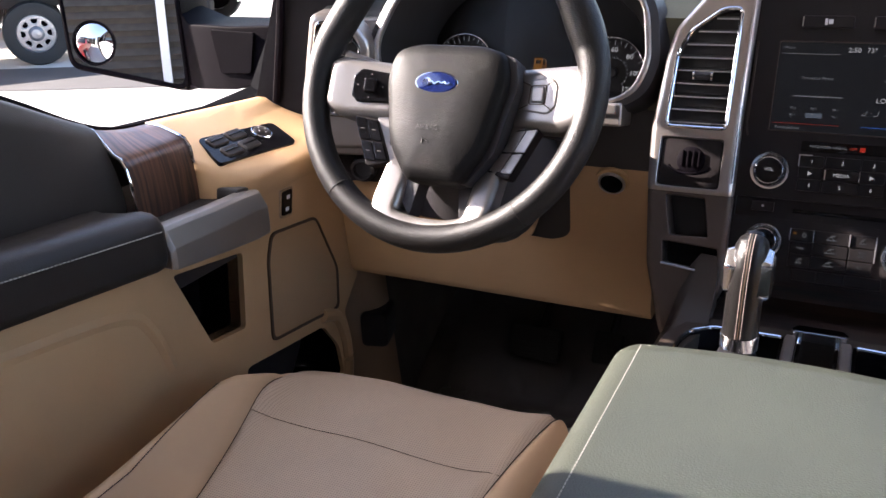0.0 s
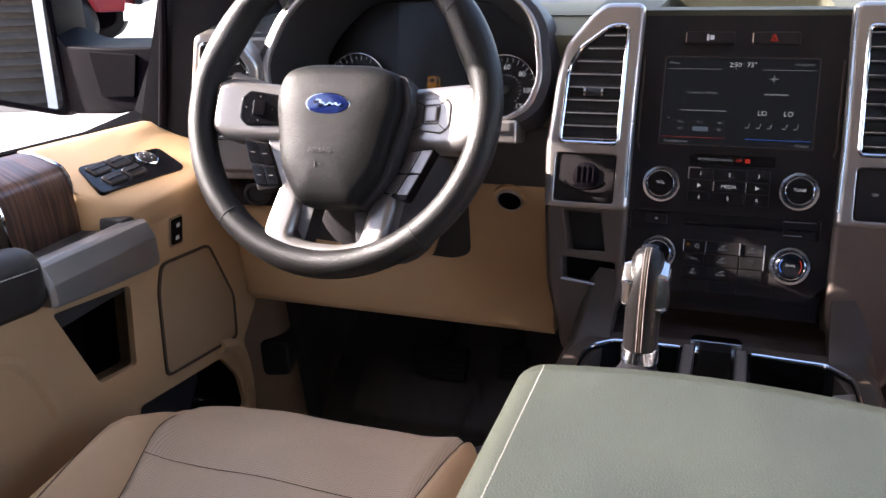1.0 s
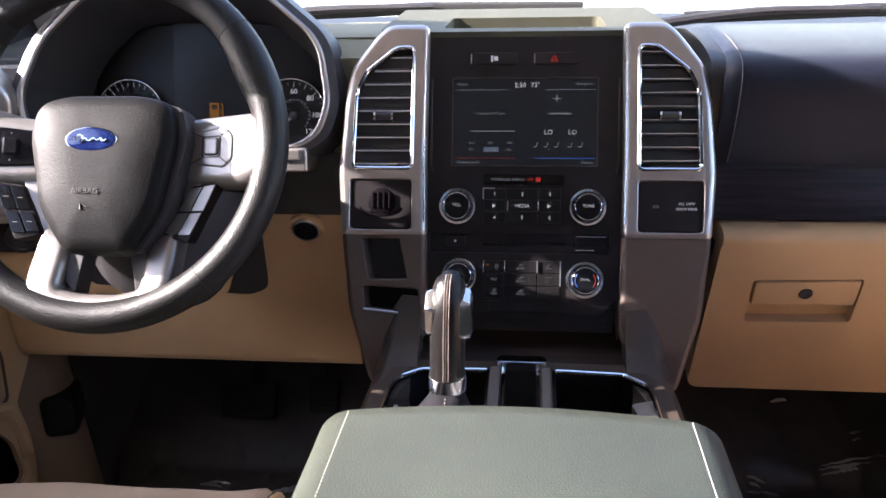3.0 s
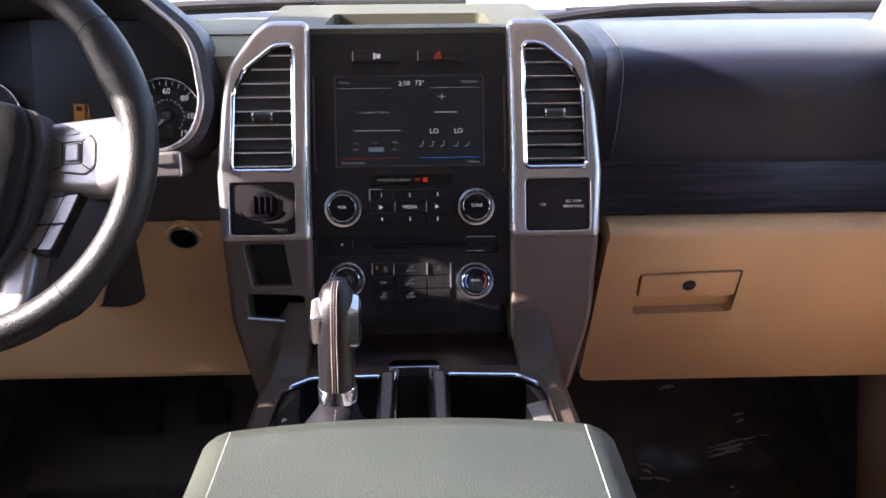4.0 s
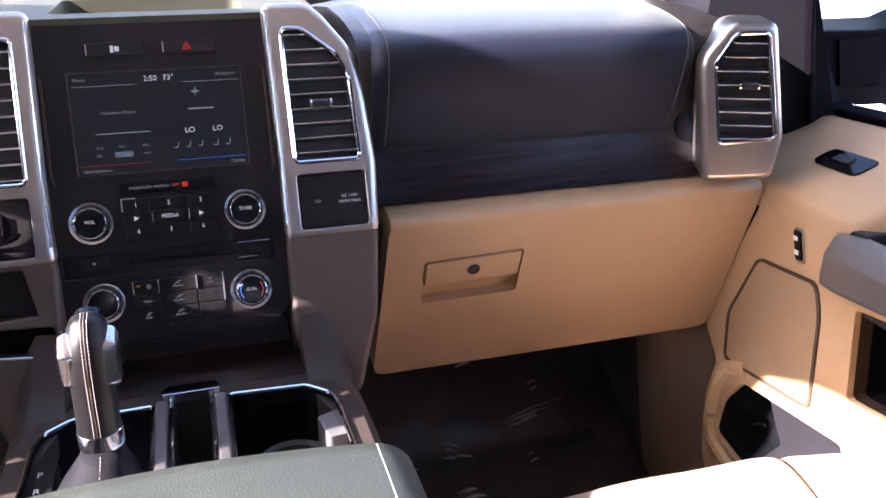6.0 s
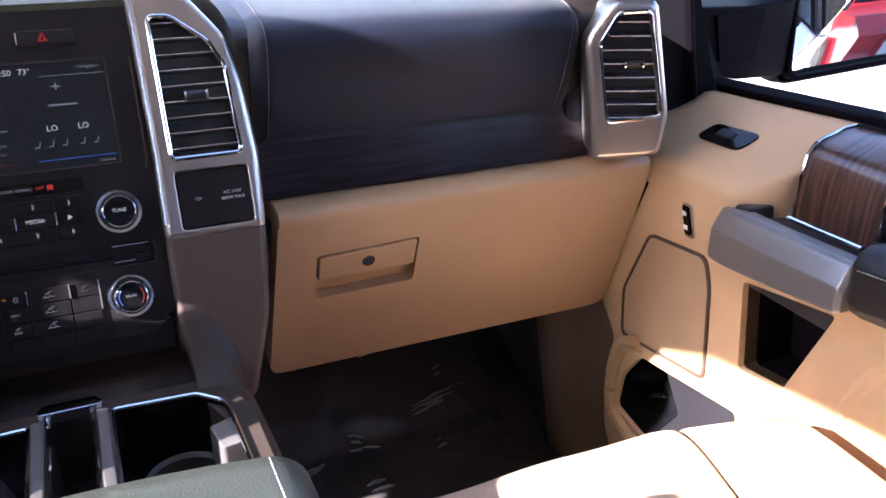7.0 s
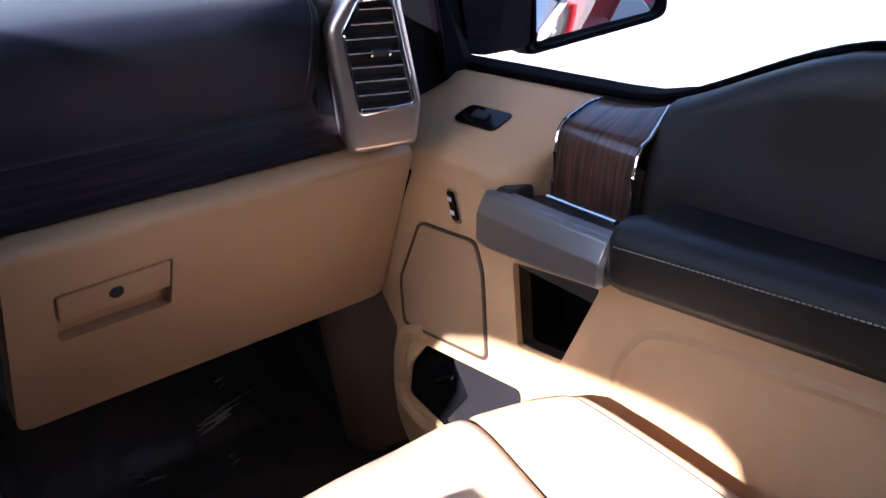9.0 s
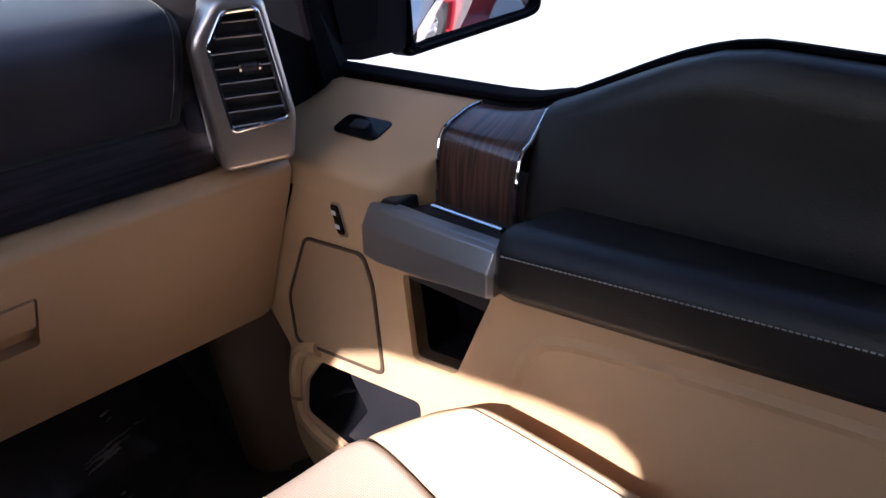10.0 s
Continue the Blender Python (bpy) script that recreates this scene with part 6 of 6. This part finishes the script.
# kick panels and the dark openings beside the pedals
for s in (-1, 1):
    k = thing("kick_panel", (s * 0.80, 0.25, FLOOR), "beige kick panel at the side of the footwell, darkened for its shade", "trim panel", "kick panels")
    edge = (lambda z: 0.742 + 0.15 * (0.25 - z)) if s > 0 else (lambda z: 0.800 - 0.087 * (0.306 - z))
    rings = [[(s * (x if x > 0.5 else edge(z) + x), y, z) for z in span(0.37, -0.03, 10)] for x, y in ((0.93, 0.075), (0.865, 0.085), (0.83, 0.097), (0.035, 0.112), (0.015, 0.127), (0.004, 0.145), (0.0, 0.165), (0.003, 0.185))]
    part("panel", loft(rings, ring_closed=False), SHADED_BEIGE, k, "", 80)
    rings = [[(s * (x if x > 0.5 else edge(z) + x), y, z) for z in span(0.37, -0.03, 6)] for x, y in ((0.0035, 0.185), (0.02, 0.24), (0.815, 0.33), (0.80, 0.45), (0.74, 0.66))]
    part("carpet_side", loft(rings, ring_closed=False), CARPET, k, "black carpet lining", 60)
    if s < 0:
        part("brake_release", plate(rounded(box2(-0.026, -0.038, 0.030, 0.036), 0.014), axes((-0.800, 0.125, 0.205), (1, 0.3, 0), (0, 0, 1)), 0.012, -0.06, [], 0.008), BLACK, k, "black release lever")
for x, w, y, z, name in ((-0.545, 0.11, 0.36, 0.105, "brake_pedal"), (-0.40, 0.06, 0.40, 0.10, "accelerator_pedal")):
    p = thing(name, (x, y, FLOOR), "black rubber pedal in the driver's footwell", "pedal")
    m = axes((x, y, z), (1, 0, 0), (0, 0.5, 0.85))
    part("pad", plate(rounded(box2(-w / 2, -0.035, w / 2, 0.035), 0.008), m, 0.01, -0.008, [], 0.004), RUBBER, p)
    for i in range(5):
        part("rib", plate(box2(-w / 2 + 0.008, -0.026 + 0.012 * i, w / 2 - 0.008, -0.021 + 0.012 * i), m, 0.013, 0.008, [], 0.001), RUBBER, p)
    part("arm", tube([m @ Vector((0, 0, -0.008)), m @ Vector((0.0, 0.10, -0.06)), m @ Vector((0.0, 0.30, -0.05))], 0.010, 8), BLACK, p)


def film(cx, w, label, seed, folds):
    """A thin clear protective film lying over the dark footwell mat, with pale strips painted as glints on its creases.
    """
    th = thing("protective_film", (cx, 0.1, FLOOR), label, "plastic film", "protective films")
    level = lambda x, y: FLOOR + max(0, y - 0.30) * 0.9 + 0.016 + 0.006 * noise.noise((x * 7 + seed, y * 5, 0.3))
    rings = []
    for i in range(81):
        y = 0.50 - 0.80 * i / 80
        row = []
        for j in range(71):
            x = cx - w / 2 + w * j / 70
            ridge = (1 - abs(noise.noise((x * 9 + y * 4 + seed, y * 14 - x * 3, 2.0)))) ** 22
            row.append((x, y, level(x, y) + 0.007 * ridge))
        rings.append(row)
    part("sheet", loft(rings, ring_closed=False), FILM, th, "", 60)
    dice = random.Random(seed)
    for x0, y0, x1, y1, n in folds:
        for k in range(n):
            a, b = Vector((x0, y0, 0)), Vector((x1, y1, 0))
            side = Vector((b.y - a.y, a.x - b.x, 0)).normalized()
            shift = side * dice.uniform(-0.014, 0.014)
            cut = sorted((dice.uniform(0, 0.5), dice.uniform(0.5, 1)))
            rows = []
            for i in range(15):
                t = cut[0] + (cut[1] - cut[0]) * i / 14
                p = a + (b - a) * t + shift + side * dice.uniform(-0.001, 0.001)
                hgt = 0.002 + 0.006 * abs(math.sin(math.pi * i / 14)) * dice.uniform(0.6, 1)
                wd = 0.0004 + 0.0009 * dice.random()
                z = level(p.x, p.y)
                rows.append([(p.x - side.x * wd, p.y - side.y * wd, z - 0.003), (p.x, p.y, z + hgt), (p.x + side.x * wd * 0.6, p.y + side.y * wd * 0.6, z - 0.003)])
            part("crease", loft(rows, ring_closed=False), CREASE_GLINT, th, "", 20)


film(0.50, 0.46, "clear crumpled plastic film over the passenger's black mat", 4, ((0.55, 0.32, 0.71, 0.345, 6), (0.41, 0.31, 0.48, 0.292, 4), (0.315, 0.25, 0.365, 0.28, 3), (0.40, 0.18, 0.465, 0.182, 3), (0.62, 0.38, 0.66, 0.385, 2), (0.48, 0.41, 0.52, 0.415, 2), (0.57, 0.245, 0.60, 0.25, 2)))
film(-0.50, 0.48, "clear crumpled plastic film over the driver's black mat", 9, ((-0.47, 0.22, -0.37, 0.25, 4), (-0.56, 0.12, -0.46, 0.15, 4), (-0.42, 0.10, -0.34, 0.09, 3), (-0.62, 0.24, -0.54, 0.23, 2)))


# ---- door mirrors ----
def door_mirror(s):
    th = thing("door_mirror", (s * 1.05, 0.14, 0.66), "large black door mirror reflecting parked vehicles" if s > 0 else "large black door mirror with a round blind-spot mirror", "mirror", "door mirrors")
    M_ = axes((s * 1.345, 0.12, 0.83), (0.936, -s * 0.352, 0), (0, 0.065 if s < 0 else 0.14, 1))
    if s < 0:
        corners = [(-0.096, -0.117), (0.133, -0.167), (0.130, 0.155), (-0.098, 0.155)]
    else:
        corners = [(-0.139, -0.176), (0.117, -0.131), (0.119, 0.155), (-0.136, 0.155)]
    shape = rounded(corners, 0.022, 5)
    mx, my = sum(p[0] for p in corners) / 4, sum(p[1] for p in corners) / 4
    scaled = lambda kx, ky: [(mx + (x - mx) * kx, my + (y - my) * ky) for x, y in shape]
    big = scaled(1.07, 1.06)
    part("housing", loft([[M_ @ Vector((x, y, d)) for x, y in scaled(k * 1.09, k * 1.08)] for d, k in ((0.012 if s < 0 else -0.006, 1.0), (-0.010, 1.02), (-0.06, 1.03), (-0.13, 1.0), (-0.17, 0.88), (-0.19, 0.6))]), MIRROR_BLACK, th, "black plastic housing")
    if s < 0:
        part("glass", plate(shape, M_, 0.0135, 0.010, [], 0), MIRROR, th, "flat mirror glass")
    else:
        dome = lambda x, y: 0.0160 - ((x - mx) ** 2 + (y - my) ** 2) / (2 * 1.1)
        part("glass", loft([[M_ @ Vector((x, y, dome(x, y))) for x, y in scaled(k, k)] for k in [1 - 0.98 * i / 14 for i in range(15)]]), MIRROR, th, "slightly convex mirror glass", 80)
    part("frame", plate(big, M_, 0.017, -0.006, [scaled(1.005, 1.005)], 0.003), MIRROR_BLACK, th)
    if s < 0:
        c = M_ @ Matrix.Translation((-0.046, -0.079, 0.0138))
        sp = part("blind_spot_mirror", lathe([(0.0, 0.0105), (0.010, 0.0099), (0.020, 0.0080), (0.030, 0.0050), (0.038, 0.0014), (0.041, 0.0)], c, 48), MIRROR, th, "round convex blind-spot mirror", 60)
        part("ring", lathe([(0.041, 0.0), (0.041, 0.004), (0.0445, 0.003), (0.0445, 0.0)], c, 48), MIRROR_BLACK, sp)
    arm = [[(s * x, y, z) for x, y, z in r] for r in (
        [(0.93, 0.10, 0.695), (0.93, 0.26, 0.695), (0.90, 0.26, 0.794), (0.90, 0.10, 0.794)],
        [(1.05, 0.10, 0.672), (1.05, 0.24, 0.672), (1.05, 0.24, 0.789), (1.05, 0.10, 0.789)],
        [(1.16, 0.12, 0.664), (1.16, 0.24, 0.664), (1.16, 0.24, 0.789), (1.16, 0.12, 0.789)],
        [(1.235, 0.175, 0.66), (1.235, 0.25, 0.66), (1.235, 0.25, 0.81), (1.235, 0.175, 0.81)])]
    part("arm", soften(loft(arm), 0.005, 2, 40), MIRROR_BLACK, th, "black folding arm")
    part("arm_cap", plate(rounded([(s * (x - 1.04), z) for x, z in ((0.985, 0.779), (1.003, 0.706), (1.078, 0.702), (1.090, 0.783))], 0.006), axes((s * 1.04, 0.099, 0), (1, s * 0.04, 0), (0, 0, 1)), 0.0025, -0.02, [], 0.0015), MIRROR_BLACK, th)


door_mirror(-1)
door_mirror(1)

# ---- outside ----
GROUND = -0.50
ground = [[(x, y, GROUND) for x in (-400, -40, -10, 0, 10, 40, 400)] for y in (-400, -40, -10, 0, 10, 40, 400)]
tagged(part("ground", loft(ground, ring_closed=False), CONCRETE), "sunlit pale concrete of the car lot", "ground", kind="structure")
bonnet = [[(x, y, 0.79 - 0.03 * ((y - 0.72) / 1.2) ** 2 - 0.05 * x * x - (0.25 if k == 8 else 0)) for x in span(-0.9, 0.9, 12)] for k, y in enumerate(span(0.72, 1.95, 8))]
hood_thing = thing("bonnet", (0, 1.2, GROUND), "white painted bonnet ahead of the windscreen", "car bonnet")
part("panel", loft(bonnet, ring_closed=False), WHITE_PAINT, hood_thing)


def road_wheel(parent, c, r, outward):
    """A tyre on a steel-look rim with eight round openings."""
    m = axes(c, (outward.y, -outward.x, 0), (0, 0, 1)) if outward.length else Matrix.Identity(4)
    if (m.to_3x3() @ Vector((0, 0, 1))).dot(outward) < 0:
        m = m @ pose(0, 0, 0, 0, 180, 0)
    w = part("wheel", lathe([(r * 0.62, -0.22), (r * 0.94, -0.22), (r, -0.19), (r, -0.03), (r * 0.96, 0.0), (r * 0.80, 0.012), (r * 0.60, 0.0), (r * 0.60, -0.10)], m, 56, False), RUBBER, parent, "black tyre on a silver rim")
    polar = lambda a, q: (r * q * math.cos(a), r * q * math.sin(a))
    holes = [rounded([polar(2 * math.pi * i / 8 - 0.20, 0.33), polar(2 * math.pi * i / 8 - 0.24, 0.47), polar(2 * math.pi * i / 8 + 0.24, 0.47), polar(2 * math.pi * i / 8 + 0.20, 0.33)], 0.02) for i in range(8)]
    part("rim", plate(disc(r * 0.585, 48), m, -0.012, -0.05, holes, 0.008), ALLOY, w, "silver rim with eight openings")
    part("rim_lip", lathe([(r * 0.57, -0.03), (r * 0.61, -0.005), (r * 0.61, -0.10), (r * 0.57, -0.10)], m, 48, False), ALLOY, w)
    part("drum", lathe([(0.0, -0.07), (r * 0.58, -0.07), (r * 0.58, -0.16), (0.0, -0.16)], m, 32), MIRROR_BLACK, w, "dark brake drum")
    part("hub_cap", lathe([(0.0, 0.05), (r * 0.14, 0.045), (r * 0.21, 0.02), (r * 0.24, -0.012)], m, 32), ALLOY, w)


def pickup(at, turn, paint, label):
    """A parked pickup truck, nose along its own +y."""
    m = pose(*at, 0, 0, turn)
    th = thing("pickup_truck", at, label, "truck", "parked trucks")
    side = [(2.75, 0.55), (2.85, 0.95), (2.65, 1.12), (1.35, 1.22), (0.75, 1.80), (-0.85, 1.84), (-1.05, 1.30), (-2.85, 1.28), (-2.90, 0.60), (-2.35, 0.55), (-2.20, 0.86), (-1.50, 0.86), (-1.35, 0.50), (1.45, 0.50), (1.60, 0.86), (2.30, 0.86), (2.45, 0.55)]
    rings = []
    for x, k in ((-0.98, 0.97), (-1.0, 1.0), (-0.98, 1.0), (0.98, 1.0), (1.0, 1.0), (0.98, 0.97)):
        rings.append([m @ Vector((x * (0.84 if z > 1.4 else 1.0), y * k, 0.9 + (z - 0.9) * k)) for y, z in side])
    body = part("body", loft(rings), paint, th, "", 30)
    for sx in (-1, 1):
        for win in ([(1.15, 1.28), (0.68, 1.72), (-0.05, 1.75), (-0.05, 1.28)], [(-0.13, 1.28), (-0.13, 1.75), (-0.80, 1.75), (-0.92, 1.28)]):
            part("window", plate(rounded([(sx * y, z * 1.0) for y, z in win], 0.05), axes(m @ Vector((sx * 1.255, 0, 0.0)), m.to_3x3() @ Vector((0, sx, 0)), m.to_3x3() @ Vector((-sx * 0.21, 0, 1))), 0.0, -0.03, [], 0.004), PIANO, body, "dark side window")
        for y in (1.95, -1.85):
            c = m @ Vector((sx * 0.99, y, 0.40))
            road_wheel(th, c, 0.40, (m.to_3x3() @ Vector((sx, 0, 0))))
    part("windscreen", plate(rounded([(-0.78, 0.04), (0.78, 0.04), (0.68, 0.78), (-0.68, 0.78)], 0.06), axes(m @ Vector((0, 1.345, 1.22)), m.to_3x3() @ Vector((-1, 0, 0)), m.to_3x3() @ Vector((0, -0.72, 0.70))), 0.02, -0.02, [], 0.004), PIANO, body, "dark windscreen")
    part("grille", plate(rounded(box2(-0.55, 0.62, 0.55, 1.02), 0.05), axes(m @ Vector((0, 2.80, 0)), m.to_3x3() @ Vector((-1, 0, 0)), m.to_3x3() @ Vector((0, 0.1, 1))), 0.05, -0.05, [], 0.01), BLACK, body, "black grille")
    for sx in (-1, 1):
        part("headlamp", plate(rounded(box2(-0.16, 0.72, 0.16, 1.0), 0.04), axes(m @ Vector((sx * 0.76, 2.78, 0)), m.to_3x3() @ Vector((-1, 0, 0)), m.to_3x3() @ Vector((0, 0.1, 1))), 0.05, -0.05, [], 0.01), CHROME, body, "clear headlamp")
    part("bumper", loft([[m @ Vector((x, y, z)) for y, z in ((2.72, 0.42), (2.95, 0.44), (2.96, 0.62), (2.75, 0.66))] for x in (-0.98, -0.7, 0.7, 0.98)]), CHROME, body, "chrome bumper")


def trailer(at, turn, label):
    """A flat trailer on one axle, its bed just above the wheels."""
    m = pose(*at, 0, 0, turn)
    th = thing("flat_trailer", at, label, "trailer")
    deck = [[m @ Vector((x, y, z)) for x, z in ((-1.0, 0.86), (-1.02, 0.92), (-1.0, 0.97), (1.0, 0.97), (1.02, 0.92), (1.0, 0.86))] for y in (-1.3, -1.28, 3.2, 3.22)]
    part("deck", loft(deck), WHITE_PAINT, th, "white deck")
    for sx in (-1, 1):
        part("rail", loft([[m @ Vector((sx * x, y, z)) for x, z in ((0.50, 0.62), (0.60, 0.62), (0.60, 0.86), (0.50, 0.86))] for y in (-1.2, 4.0)]), BLACK, th, "black chassis rail")
        part("mudguard", loft([[m @ Vector((sx * x, 0.50 * math.cos(a), 0.38 + 0.46 * math.sin(a))) for x in (0.72, 1.0)] for a in [math.pi * i / 12 for i in range(13)]], ring_closed=False), BLACK, th, "black mudguard")
        road_wheel(th, m @ Vector((sx * 0.99, 0, 0.355)), 0.355, m.to_3x3() @ Vector((sx, 0, 0)))
    part("drawbar", tube([m @ Vector((0, 3.2, 0.7)), m @ Vector((0, 4.6, 0.55))], 0.06, 10), BLACK, th)


ORANGE = surf("orange_car_paint", (0.62, 0.13, 0.02), 0.3, coat=0.8, var=0.05)
trailer((-9.33, 6.21, GROUND), 142, "white flat trailer with silver wheels on the lot")
pickup((-10.8, 8.1, GROUND), -64, RED, "red pickup truck parked further along the lot")
pickup((2.42, -4.3, GROUND), -3, RED, "red pickup truck parked behind on the passenger's side")
pickup((-3.45, -3.2, GROUND), -4, RED, "red pickup truck parked behind on the driver's side")
pickup((5.2, -13.5, GROUND), -40, ORANGE, "orange pickup truck parked in the row behind")

strip = [(Vector((-7.578, 4.279, 0)) + Vector((0.925, 0.379, 0)) * a, Vector((-8.75, 5.26, 0)) + Vector((0.925, 0.379, 0)) * a) for a in span(-30, 14, 22)]
tagged(part("road", loft([[(p.x, p.y, GROUND + 0.006), (q.x, q.y, GROUND + 0.006)] for p, q in strip], ring_closed=False), ASPHALT), "dark asphalt strip across the pale lot", "road", kind="structure")

# building with a screen of dark louvres, its left wing added to throw shade over the far side of the lot
louvred = thing("building", (-14, -4, GROUND), "long building faced with dark louvres and pale posts", "building")
part("wall", block(-15, -30, GROUND, -13.8, -1, 2.35, 0.02), SLATS, louvred)
for i in range(14):
    z = GROUND + 0.2 + 0.2 * i
    part("louvre", loft([[(-13.8 + a, y, z + b) for a, b in ((0, 0), (0.10, -0.10), (0.11, -0.09), (0.01, 0.02))] for y in (-30, -1)]), SLATS, louvred)
for y in span(-29, -2, 6):
    part("post", block(-13.72, y - 0.08, GROUND, -13.56, y + 0.08, 2.4, 0.01), WHITE_PAINT, louvred)
part("rear_wall", block(-15, -13.6, GROUND, 0.5, -13.2, 4.6, 0.02), SLATS, louvred)
for i in range(25):
    z = GROUND + 0.2 + 0.2 * i
    part("louvre", loft([[(x, -13.2 + a, z + b) for a, b in ((0, 0), (0.10, -0.10), (0.11, -0.09), (0.01, 0.02))] for x in (-15, 0.5)]), SLATS, louvred)
for x in (-13.5, -9.7, -5.85, -1.97):
    part("post", block(x - 0.07, -13.1, GROUND, x + 0.07, -12.95, 4.6, 0.01), WHITE_PAINT, louvred)
